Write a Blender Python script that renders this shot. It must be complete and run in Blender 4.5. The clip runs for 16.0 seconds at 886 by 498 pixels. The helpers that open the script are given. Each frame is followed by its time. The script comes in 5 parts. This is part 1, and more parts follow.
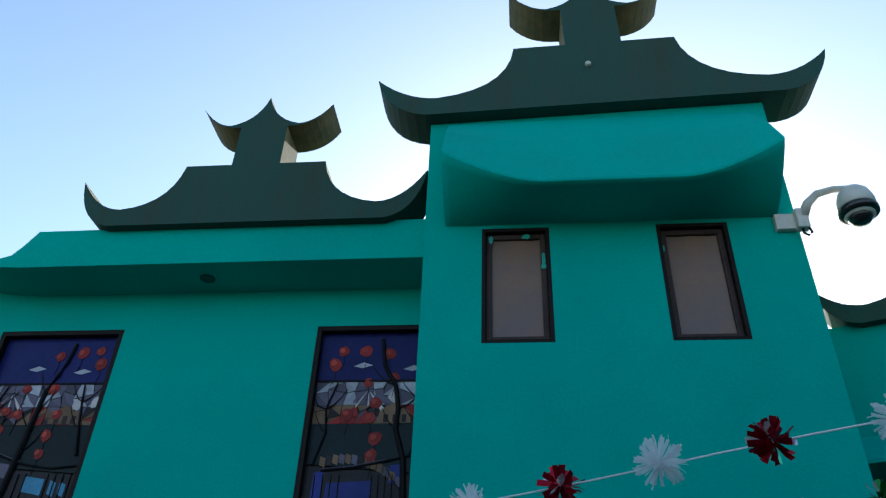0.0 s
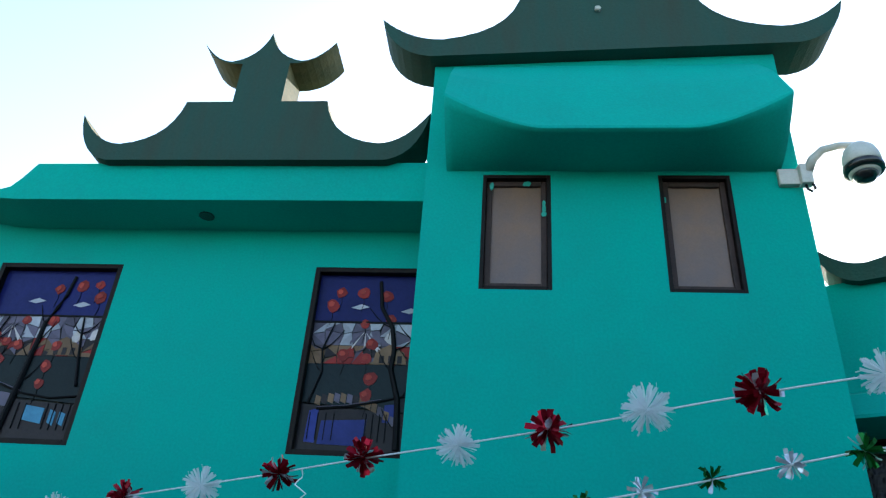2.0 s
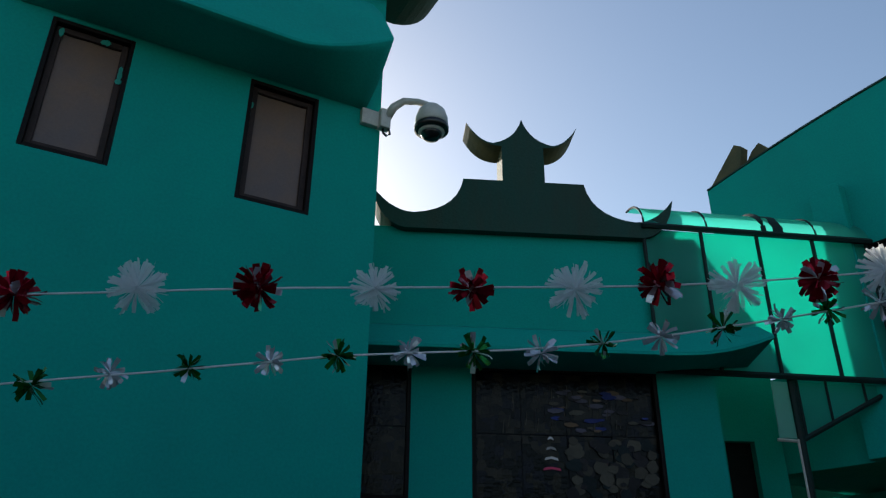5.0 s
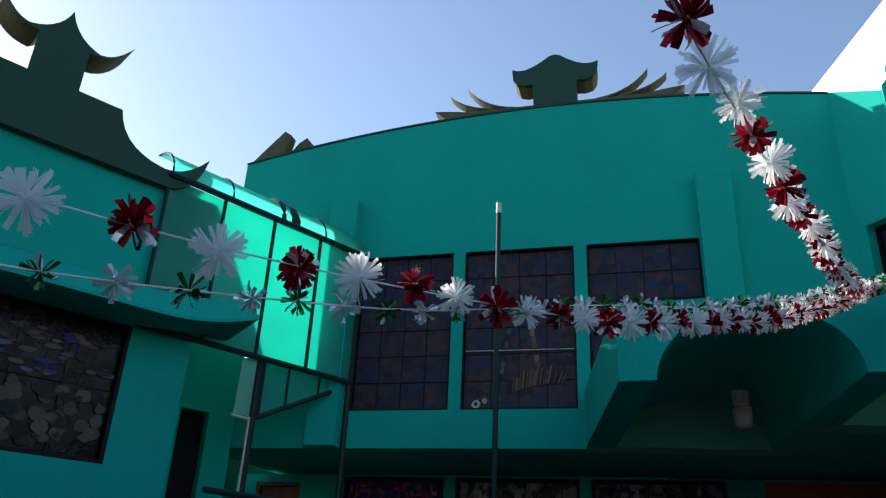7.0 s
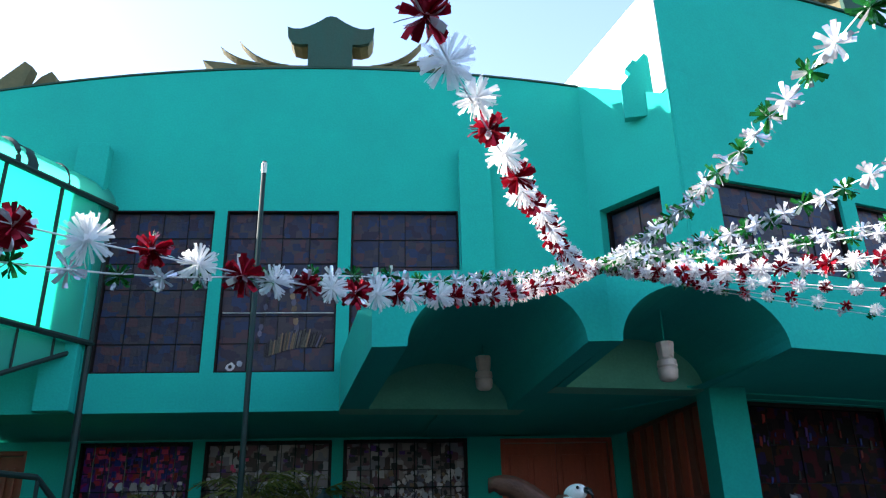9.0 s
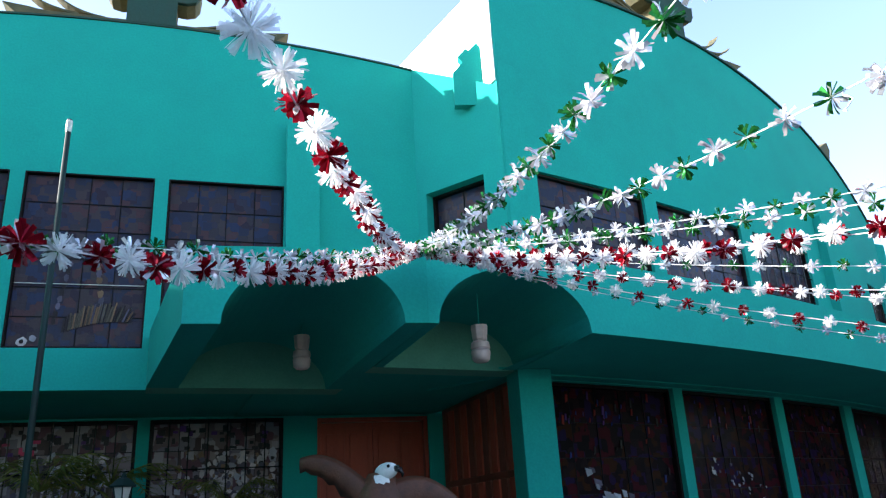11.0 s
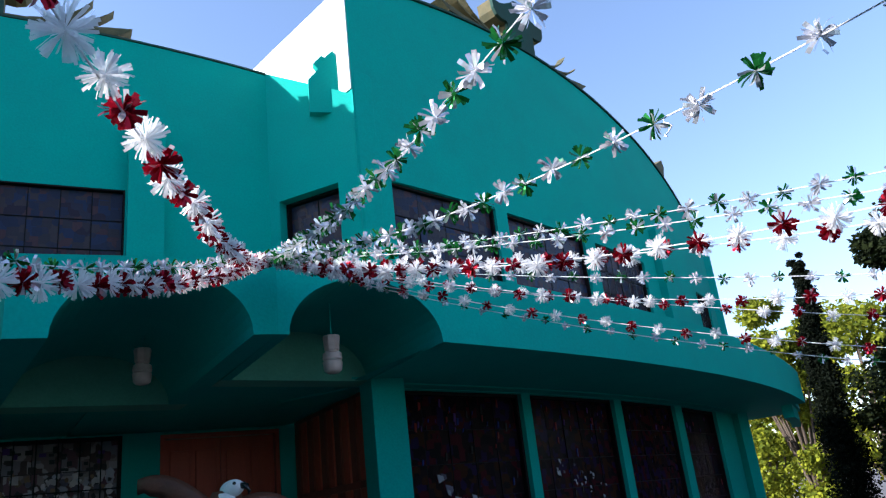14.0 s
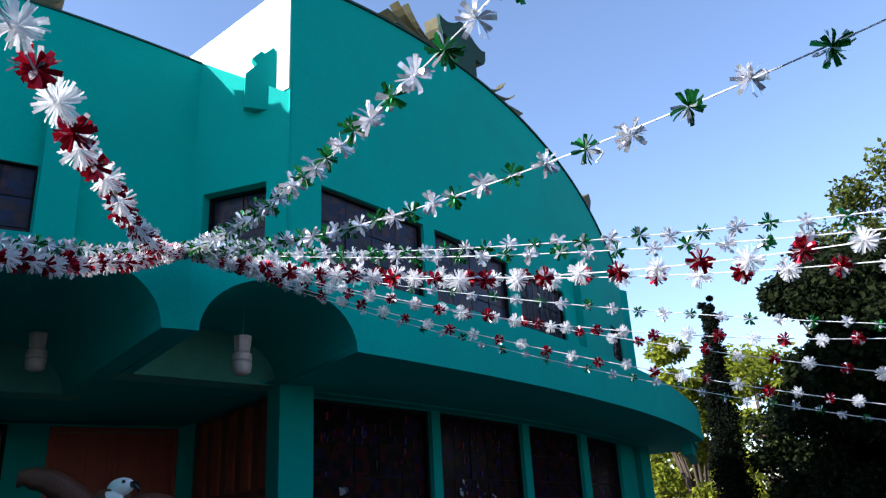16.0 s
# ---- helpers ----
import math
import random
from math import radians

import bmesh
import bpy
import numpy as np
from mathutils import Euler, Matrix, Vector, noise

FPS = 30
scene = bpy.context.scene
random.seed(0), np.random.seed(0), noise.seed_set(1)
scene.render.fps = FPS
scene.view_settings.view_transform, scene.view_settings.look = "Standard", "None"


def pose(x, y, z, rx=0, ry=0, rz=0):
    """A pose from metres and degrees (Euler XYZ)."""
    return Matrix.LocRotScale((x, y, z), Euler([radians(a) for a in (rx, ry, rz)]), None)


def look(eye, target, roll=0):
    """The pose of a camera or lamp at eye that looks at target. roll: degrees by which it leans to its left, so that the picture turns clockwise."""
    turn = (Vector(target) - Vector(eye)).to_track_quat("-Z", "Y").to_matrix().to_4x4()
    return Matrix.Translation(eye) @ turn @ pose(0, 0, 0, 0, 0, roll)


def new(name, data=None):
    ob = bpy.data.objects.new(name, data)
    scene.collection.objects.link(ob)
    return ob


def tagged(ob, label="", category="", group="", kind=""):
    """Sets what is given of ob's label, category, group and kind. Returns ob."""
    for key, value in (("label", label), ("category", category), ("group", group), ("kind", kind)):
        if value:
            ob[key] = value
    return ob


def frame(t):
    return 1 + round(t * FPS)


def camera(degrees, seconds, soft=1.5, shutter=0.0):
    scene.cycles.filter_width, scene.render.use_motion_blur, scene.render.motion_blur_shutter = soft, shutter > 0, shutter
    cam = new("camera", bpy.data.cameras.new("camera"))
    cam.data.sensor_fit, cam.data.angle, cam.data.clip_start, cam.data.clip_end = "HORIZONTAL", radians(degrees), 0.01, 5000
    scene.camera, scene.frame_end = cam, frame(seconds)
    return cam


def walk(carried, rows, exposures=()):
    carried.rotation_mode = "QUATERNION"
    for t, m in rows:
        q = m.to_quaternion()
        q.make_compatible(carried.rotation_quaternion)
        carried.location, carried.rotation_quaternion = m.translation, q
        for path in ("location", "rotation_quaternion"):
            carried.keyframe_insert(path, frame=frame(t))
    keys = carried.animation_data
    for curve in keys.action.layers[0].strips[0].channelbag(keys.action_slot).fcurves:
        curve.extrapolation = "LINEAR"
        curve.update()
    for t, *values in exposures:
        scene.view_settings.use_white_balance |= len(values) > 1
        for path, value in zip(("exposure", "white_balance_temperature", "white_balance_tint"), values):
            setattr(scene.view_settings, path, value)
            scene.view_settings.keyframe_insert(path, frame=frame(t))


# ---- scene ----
cam = camera(60.55, 16.0, soft=1.25)
PATH = [  # seconds, place, turn
    (0.0, -0.335, -0.020, 1.560, 125.15, -1.95, -7.19),
    (0.5, -0.331, -0.016, 1.565, 122.17, -2.64, -5.54),
    (1.0, -0.328, -0.012, 1.565, 121.38, -3.35, -4.84),
    (1.5, -0.323, -0.009, 1.566, 120.59, -3.66, -5.23),
    (2.0, -0.317, -0.004, 1.562, 121.10, -3.52, -8.10),
    (2.5, -0.291, 0.019, 1.573, 119.74, -3.26, -13.72),
    (3.0, -0.285, 0.020, 1.573, 118.89, -2.85, -20.25),
    (3.2, -0.282, 0.032, 1.578, 119.43, -2.28, -22.02),
    (5.3, -0.082, 0.104, 1.566, 114.99, -1.08, -46.02),
    (5.5, -0.059, 0.112, 1.573, 114.85, -1.45, -49.63),
    (6.0, 0.024, 0.129, 1.593, 113.42, -1.89, -60.76),
    (6.5, 0.070, 0.129, 1.606, 113.75, -2.29, -70.35),
    (7.0, 0.090, 0.116, 1.622, 114.19, -2.57, -80.46),
    (7.5, 0.081, 0.111, 1.622, 112.86, -0.13, -91.46),
    (8.0, 0.066, 0.106, 1.631, 112.07, -0.05, -94.22),
    (8.2, 0.061, 0.095, 1.637, 112.28, 0.48, -95.44),
    (10.3, 0.080, 0.019, 1.649, 109.36, 1.21, -101.57),
    (10.5, 0.082, 0.014, 1.656, 109.55, 1.59, -103.83),
    (11.0, 0.067, -0.010, 1.651, 109.53, 3.06, -110.45),
    (11.5, 0.051, -0.030, 1.651, 109.66, 4.01, -116.12),
    (12.0, 0.040, -0.040, 1.650, 109.36, 5.21, -118.85),
    (12.5, 0.031, -0.038, 1.646, 112.94, 6.00, -120.26),
    (13.0, 0.032, -0.031, 1.643, 112.56, 5.90, -120.82),
    (13.5, 0.040, -0.037, 1.652, 110.67, 6.17, -119.84),
    (14.0, 0.044, -0.050, 1.666, 109.27, 6.20, -120.66),
    (14.5, 0.040, -0.044, 1.661, 109.03, 5.93, -121.64),
    (15.0, 0.053, -0.032, 1.659, 108.71, 4.51, -125.04),
    (15.5, 0.059, -0.027, 1.652, 108.45, 4.31, -127.51),
    (16.0, 0.080, -0.081, 1.654, 109.90, 2.97, -127.80),
]
# seconds, stops, kelvin, tint
EXPOSURE = [(0.0, 1.65, 6300, 6), (0.6, 2.0, 6400, 6), (1.2, 2.3, 6500, 5), (3.2, 2.45, 6600, 5), (5.3, 0.6, 6650, 7), (6.0, 0.9, 6600, 7), (6.5, 1.05, 6550, 8), (7.0, 1.35, 6500, 10),
            (7.6, 1.95, 6500, 13), (8.2, 2.3, 6500, 14), (10.3, 2.75, 6600, 16), (11.5, 2.25, 6350, 16), (12.2, 1.8, 6150, 16), (13.2, 1.55, 5950, 16), (14.0, 1.75, 5950, 17),
            (14.6, 1.8, 5950, 17), (15.2, 1.7, 5900, 17), (16.0, 1.55, 5900, 17)]
walk(cam, [(t, pose(*p)) for t, *p in PATH], EXPOSURE)

# ---- world and sun ----
SUN_AZ, SUN_EL = 20.0, 26.5  # degrees from +y towards +x, and above the horizon
world = bpy.data.worlds.new("sky")
scene.world = world
world.use_nodes = True
wn = world.node_tree.nodes
sky = wn.new("ShaderNodeTexSky")
sky.sky_type, sky.sun_disc = "NISHITA", False
sky.sun_elevation, sky.sun_rotation = radians(SUN_EL), radians(SUN_AZ)
sky.air_density, sky.dust_density, sky.ozone_density = 1.0, 0.6, 1.0
wn["Background"].inputs["Strength"].default_value = 0.1
world.node_tree.links.new(sky.outputs[0], wn["Background"].inputs["Color"])
sun = new("sun", bpy.data.lights.new("sun", "SUN"))
sun.data.energy, sun.data.angle, sun.data.color = 4.0, radians(0.5), (1.0, 0.95, 0.86)
sd = Vector((math.sin(radians(SUN_AZ)) * math.cos(radians(SUN_EL)), math.cos(radians(SUN_AZ)) * math.cos(radians(SUN_EL)), math.sin(radians(SUN_EL))))
sun.matrix_world = look(sd * 60, (0, 0, 0))


# ---- materials ----
def material(name, color, rough=0.7, metal=0.0, second=None, scale=3.0, fine=60.0, bump=0.15, amount=0.5, rnd=0.0, streak=False, spec=0.5):
    """Paint, plaster, metal: two colours mixed by broad stains, fine grain and relief."""
    m = bpy.data.materials.new(name)
    m.use_nodes = True
    n, l = m.node_tree.nodes, m.node_tree.links
    b = n["Principled BSDF"]
    b.inputs["Roughness"].default_value, b.inputs["Metallic"].default_value = rough, metal
    b.inputs["Specular IOR Level"].default_value = spec
    co = n.new("ShaderNodeTexCoord")
    mp = n.new("ShaderNodeMapping")
    mp.inputs["Scale"].default_value = (1, 1, 0.18 if streak else 1)
    l.new(co.outputs["Object"], mp.inputs["Vector"])
    big = n.new("ShaderNodeTexNoise")
    big.inputs["Scale"].default_value, big.inputs["Detail"].default_value, big.inputs["Roughness"].default_value = scale, 6, 0.65
    l.new(mp.outputs[0], big.inputs["Vector"])
    ramp = n.new("ShaderNodeValToRGB")
    ramp.color_ramp.elements[0].position, ramp.color_ramp.elements[1].position = 0.38, 0.72
    second = second or tuple(c * 0.6 for c in color)
    ramp.color_ramp.elements[0].color, ramp.color_ramp.elements[1].color = (0, 0, 0, 1), (amount, amount, amount, 1)
    l.new(big.outputs["Fac"], ramp.inputs["Fac"])
    mix = n.new("ShaderNodeMix")
    mix.data_type = "RGBA"
    mix.inputs["A"].default_value, mix.inputs["B"].default_value = (*color, 1), (*second, 1)
    l.new(ramp.outputs["Color"], mix.inputs["Factor"])
    out = mix.outputs["Result"]
    grain = n.new("ShaderNodeTexNoise")
    grain.inputs["Scale"].default_value, grain.inputs["Detail"].default_value = fine, 4
    l.new(co.outputs["Object"], grain.inputs["Vector"])
    hsv = n.new("ShaderNodeHueSaturation")
    val = n.new("ShaderNodeMapRange")
    val.inputs["To Min"].default_value, val.inputs["To Max"].default_value = 0.85, 1.15
    l.new(grain.outputs["Fac"], val.inputs["Value"])
    last = val.outputs[0]
    if rnd:
        oi = n.new("ShaderNodeObjectInfo")
        r2 = n.new("ShaderNodeMapRange")
        r2.inputs["To Min"].default_value, r2.inputs["To Max"].default_value = 1 - rnd, 1 + rnd
        l.new(oi.outputs["Random"], r2.inputs["Value"])
        mul = n.new("ShaderNodeMath")
        mul.operation = "MULTIPLY"
        l.new(last, mul.inputs[0])
        l.new(r2.outputs[0], mul.inputs[1])
        last = mul.outputs[0]
    l.new(last, hsv.inputs["Value"])
    l.new(out, hsv.inputs["Color"])
    l.new(hsv.outputs[0], b.inputs["Base Color"])
    if bump:
        bp = n.new("ShaderNodeBump")
        bp.inputs["Strength"].default_value, bp.inputs["Distance"].default_value = bump, 0.01
        l.new(grain.outputs["Fac"], bp.inputs["Height"])
        l.new(bp.outputs[0], b.inputs["Normal"])
    return m


def see_through(name, color, share=0.5, rough=0.35, clear=0.0, metal=0.0):
    """A thin sheet that lets light glow through it; clear: the part that is seen through."""
    m = bpy.data.materials.new(name)
    m.use_nodes = True
    n, l = m.node_tree.nodes, m.node_tree.links
    b = n["Principled BSDF"]
    b.inputs["Base Color"].default_value = (*color, 1)
    b.inputs["Roughness"].default_value, b.inputs["Metallic"].default_value = rough, metal
    tr = n.new("ShaderNodeBsdfTranslucent")
    tr.inputs["Color"].default_value = (*color, 1)
    mx = n.new("ShaderNodeMixShader")
    co = n.new("ShaderNodeTexCoord")
    no = n.new("ShaderNodeTexNoise")
    no.inputs["Scale"].default_value, no.inputs["Detail"].default_value = 2.5, 5
    l.new(co.outputs["Object"], no.inputs["Vector"])
    r = n.new("ShaderNodeMapRange")
    r.inputs["To Min"].default_value, r.inputs["To Max"].default_value = share * 0.75, min(1.0, share * 1.25)
    l.new(no.outputs["Fac"], r.inputs["Value"])
    l.new(r.outputs[0], mx.inputs["Fac"])
    l.new(b.outputs[0], mx.inputs[1])
    l.new(tr.outputs[0], mx.inputs[2])
    res = mx
    if clear:
        tp = n.new("ShaderNodeBsdfTransparent")
        tp.inputs["Color"].default_value = (*color, 1)
        m2 = n.new("ShaderNodeMixShader")
        m2.inputs["Fac"].default_value = clear
        l.new(mx.outputs[0], m2.inputs[1])
        l.new(tp.outputs[0], m2.inputs[2])
        res = m2
    l.new(res.outputs[0], n["Material Output"].inputs["Surface"])
    return m


def mosaic(name, colors, scale=14.0, rough=0.18, relief=0.5, spec=0.09):
    """Dark leaded glass: small cells of several colours, each slightly tilted."""
    m = bpy.data.materials.new(name)
    m.use_nodes = True
    n, l = m.node_tree.nodes, m.node_tree.links
    b = n["Principled BSDF"]
    b.inputs["Roughness"].default_value, b.inputs["Specular IOR Level"].default_value = rough, spec
    co = n.new("ShaderNodeTexCoord")
    oi = n.new("ShaderNodeObjectInfo")
    off = n.new("ShaderNodeVectorMath")
    off.operation = "ADD"
    sc = n.new("ShaderNodeMath")
    sc.operation = "MULTIPLY"
    sc.inputs[1].default_value = 37.0
    l.new(oi.outputs["Random"], sc.inputs[0])
    l.new(co.outputs["Object"], off.inputs[0])
    l.new(sc.outputs[0], off.inputs[1])
    vo = n.new("ShaderNodeTexVoronoi")
    vo.distance = "CHEBYCHEV"
    vo.inputs["Scale"].default_value, vo.inputs["Randomness"].default_value = scale, 0.9
    l.new(off.outputs[0], vo.inputs["Vector"])
    sep = n.new("ShaderNodeSeparateColor")
    l.new(vo.outputs["Color"], sep.inputs[0])
    ramp = n.new("ShaderNodeValToRGB")
    ramp.color_ramp.interpolation = "CONSTANT"
    while len(ramp.color_ramp.elements) < len(colors):
        ramp.color_ramp.elements.new(0.5)
    for i, c in enumerate(colors):
        ramp.color_ramp.elements[i].position = i / len(colors)
        ramp.color_ramp.elements[i].color = (*c, 1)
    l.new(sep.outputs[0], ramp.inputs["Fac"])
    l.new(ramp.outputs["Color"], b.inputs["Base Color"])
    no = n.new("ShaderNodeTexNoise")
    no.inputs["Scale"].default_value = 25
    l.new(co.outputs["Object"], no.inputs["Vector"])
    add = n.new("ShaderNodeMath")
    add.operation = "ADD"
    l.new(sep.outputs[1], add.inputs[0])
    l.new(no.outputs["Fac"], add.inputs[1])
    bp = n.new("ShaderNodeBump")
    bp.inputs["Strength"].default_value, bp.inputs["Distance"].default_value = relief, 0.012
    l.new(add.outputs[0], bp.inputs["Height"])
    l.new(bp.outputs[0], b.inputs["Normal"])
    return m


TEAL = material("teal_paint", (0.003, 0.335, 0.275), 0.85, spec=0.12, second=(0.009, 0.265, 0.228), scale=0.9, fine=45, bump=0.16, amount=0.6)
LUNETTE = material("grey_green_paint", (0.11, 0.37, 0.27), 0.85, spec=0.1, second=(0.08, 0.29, 0.21), scale=2, fine=40, bump=0.3, amount=0.7)
ROOF = material("dark_green_paint", (0.024, 0.07, 0.058), 0.85, spec=0.15, second=(0.038, 0.053, 0.041), scale=2.5, fine=35, bump=0.5, amount=0.9, streak=True)
CREST = material("weathered_green_gold_paint", (0.115, 0.10, 0.05), 0.8, spec=0.2, second=(0.045, 0.055, 0.035), scale=4, fine=35, bump=0.4, amount=0.9)
FRAME = material("dark_brown_metal", (0.007, 0.005, 0.005), 0.55, spec=0.12, second=(0.02, 0.013, 0.011), scale=8, amount=0.6, bump=0.1)
RED_FRAME = material("worn_brown_frame", (0.05, 0.028, 0.025), 0.6, spec=0.2, second=(0.02, 0.013, 0.013), scale=9, amount=0.9, bump=0.2)
BLIND = material("dusty_blind", (0.15, 0.105, 0.10), 0.35, spec=0.25, second=(0.24, 0.125, 0.07), scale=1.0, amount=0.95, bump=0.05)
GREEN_DRIP = material("teal_paint_smear", (0.01, 0.35, 0.27), 0.6)
LEAD = material("lead_strip", (0.006, 0.006, 0.008), 0.6, spec=0.1, bump=0.1)
DARK_POST = material("dark_green_steel", (0.008, 0.028, 0.026), 0.55, spec=0.2, second=(0.02, 0.02, 0.017), scale=9, amount=0.6)
DARK_WOOD = material("dark_brown_wood", (0.24, 0.06, 0.035), 0.5, spec=0.2, second=(0.12, 0.035, 0.022), scale=3, fine=30, amount=0.9, bump=0.2, streak=True)
WOOD = material("red_brown_wood", (0.45, 0.075, 0.036), 0.5, spec=0.25, second=(0.28, 0.05, 0.026), scale=3, fine=30, amount=0.9, bump=0.2, streak=True)
GREY = material("aged_white_plastic", (0.55, 0.52, 0.48), 0.4, second=(0.4, 0.37, 0.33), scale=12, amount=0.6)
BLACK = material("black_plastic", (0.012, 0.012, 0.013), 0.25)
LAMP = material("dusty_lamp_plastic", (0.55, 0.42, 0.37), 0.5, second=(0.34, 0.25, 0.22), scale=15, amount=0.6)
GROUND = material("grey_paving", (0.095, 0.09, 0.085), 0.9, second=(0.065, 0.062, 0.058), scale=0.8, fine=25, amount=0.8)
BARK = material("bark", (0.09, 0.065, 0.045), 0.9, second=(0.04, 0.03, 0.02), scale=6, amount=0.9, bump=0.6, streak=True)
FEATHER = material("brown_statue_paint", (0.13, 0.042, 0.02), 0.6, second=(0.05, 0.018, 0.01), scale=9, amount=0.9, bump=0.4)
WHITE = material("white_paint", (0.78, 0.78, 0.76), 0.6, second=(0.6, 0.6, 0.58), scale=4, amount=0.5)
BEAK = material("beak_yellow_paint", (0.35, 0.22, 0.05), 0.5)
PANEL = see_through("green_fibreglass", (0.06, 0.60, 0.50), 0.75, 0.4, clear=0.12)
# Paler copy of PANEL: the sunlit opening's brightness is put into the colour.
BRIGHT_SHEET = see_through("sunlit_fibreglass", (0.50, 0.88, 0.78), 0.8, 0.4, clear=0.3)
DARK_ROOM = material("dark_interior", (0.015, 0.017, 0.018), 0.9)
STRING = material("white_string", (0.75, 0.75, 0.75), 0.6, bump=0.0)
RED_FOIL = see_through("red_foil", (0.30, 0.006, 0.018), 0.25, 0.2, metal=0.85)
GREEN_FOIL = see_through("green_foil", (0.015, 0.16, 0.03), 0.25, 0.18, metal=0.85)
SILVER_FOIL = see_through("silver_foil", (0.72, 0.72, 0.75), 0.2, 0.18, metal=0.75)
WHITE_FILM = see_through("white_plastic_film", (0.88, 0.88, 0.88), 0.55, 0.35, clear=0.32)
GLASS_NIGHT = mosaic("dark_mosaic_glass", [(0.032, 0.028, 0.046), (0.060, 0.030, 0.036), (0.024, 0.030, 0.066), (0.036, 0.029, 0.038), (0.046, 0.034, 0.040), (0.024, 0.026, 0.050), (0.030, 0.021, 0.034)], 11)
GLASS_BROWN = mosaic("pebble_scene_glass", [(0.010, 0.008, 0.007), (0.020, 0.016, 0.012), (0.005, 0.005, 0.006), (0.028, 0.022, 0.016), (0.008, 0.008, 0.014), (0.003, 0.003, 0.003)], 11, 0.15, 0.35)
GLASS_ROSE = mosaic("dull_rose_glass", [(0.15, 0.105, 0.105), (0.24, 0.19, 0.19), (0.06, 0.035, 0.035), (0.32, 0.28, 0.29), (0.11, 0.05, 0.065), (0.18, 0.155, 0.185)], 9, 0.25, 0.2, 0.06)
GLASS_RED = mosaic("red_violet_glass", [(0.012, 0.006, 0.008), (0.040, 0.006, 0.010), (0.018, 0.009, 0.034), (0.009, 0.006, 0.008), (0.016, 0.009, 0.011), (0.030, 0.011, 0.006)], 11, 0.25, 0.1, 0.02)
GLASS_VIOLET = mosaic("magenta_violet_glass", [(0.20, 0.015, 0.09), (0.09, 0.03, 0.22), (0.32, 0.03, 0.05), (0.05, 0.02, 0.09), (0.03, 0.015, 0.03), (0.16, 0.03, 0.12)], 14, 0.2, 0.2, 0.06)


def glass(name, color):
    return material(name, color, 0.3, spec=0.1, second=tuple(c * 0.7 for c in color), scale=6, fine=30, bump=0.25, amount=0.8, rnd=0.3)


G_SKY = glass("ultramarine_glass", (0.014, 0.018, 0.12))
G_SNOW = glass("snow_white_glass", (0.36, 0.36, 0.42))
G_LILAC = glass("lilac_grey_glass", (0.10, 0.085, 0.125))
G_FIELD = glass("dark_green_glass", (0.007, 0.014, 0.017))
G_OCHRE = glass("ochre_glass", (0.17, 0.10, 0.06))
G_POPPY = glass("poppy_red_glass", (0.22, 0.022, 0.02))
G_PETAL = glass("petal_red_glass", (0.36, 0.05, 0.035))
G_BLUE = glass("light_blue_glass", (0.06, 0.22, 0.36))
G_DEEP = glass("deep_blue_glass", (0.02, 0.03, 0.17))
G_EARTH = glass("dark_earth_glass", (0.022, 0.017, 0.02))
G_STONE = glass("grey_brown_glass", (0.075, 0.062, 0.048))
G_PALE = glass("pale_rose_glass", (0.52, 0.46, 0.47))
G_PINK = glass("bright_pink_glass", (0.62, 0.06, 0.14))
G_VIOLET = glass("violet_glass", (0.09, 0.03, 0.16))


def leaves(name, a, b):
    m = see_through(name, a, 0.3, 0.85)
    n, l = m.node_tree.nodes, m.node_tree.links
    n["Principled BSDF"].inputs["Specular IOR Level"].default_value = 0.12
    g = n.new("ShaderNodeNewGeometry")
    mx = n.new("ShaderNodeMix")
    mx.data_type = "RGBA"
    mx.inputs["A"].default_value, mx.inputs["B"].default_value = (*a, 1), (*b, 1)
    l.new(g.outputs["Random Per Island"], mx.inputs["Factor"])
    l.new(mx.outputs["Result"], n["Principled BSDF"].inputs["Base Color"])
    l.new(mx.outputs["Result"], n["Translucent BSDF"].inputs["Color"])
    return m


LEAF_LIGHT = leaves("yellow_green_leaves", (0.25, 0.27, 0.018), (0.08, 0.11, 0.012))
# Near-black: the shade over the large tree is put into the leaf colour.
LEAF_SHADE = leaves("shade_dark_leaves", (0.004, 0.009, 0.004), (0.018, 0.026, 0.006))
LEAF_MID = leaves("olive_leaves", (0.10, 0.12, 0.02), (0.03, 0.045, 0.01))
# Nearly black: the cypress's silhouette shade is in the colour itself.
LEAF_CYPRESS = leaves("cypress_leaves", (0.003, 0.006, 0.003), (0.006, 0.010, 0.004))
LEAF_PALM = leaves("palm_leaves", (0.20, 0.19, 0.04), (0.07, 0.12, 0.025))


# ---- mesh helpers ----
def mesh_of(name, bm, mat, smooth=False):
    bmesh.ops.recalc_face_normals(bm, faces=bm.faces)
    me = bpy.data.meshes.new(name)
    bm.to_mesh(me)
    bm.free()
    if mat:
        me.materials.append(mat)
    if smooth:
        me.shade_smooth()
    return me


def part(name, bm, mat, parent, label="", smooth=False):
    ob = new(name, mesh_of(name, bm, mat, smooth))
    ob.parent = parent
    if label:
        ob["label"] = label
    return ob


def base(name, m, label, category, group="", kind=""):
    ob = new(name)
    ob.empty_display_size = 0.1
    ob.matrix_world = m
    return tagged(ob, label, category, group, kind)


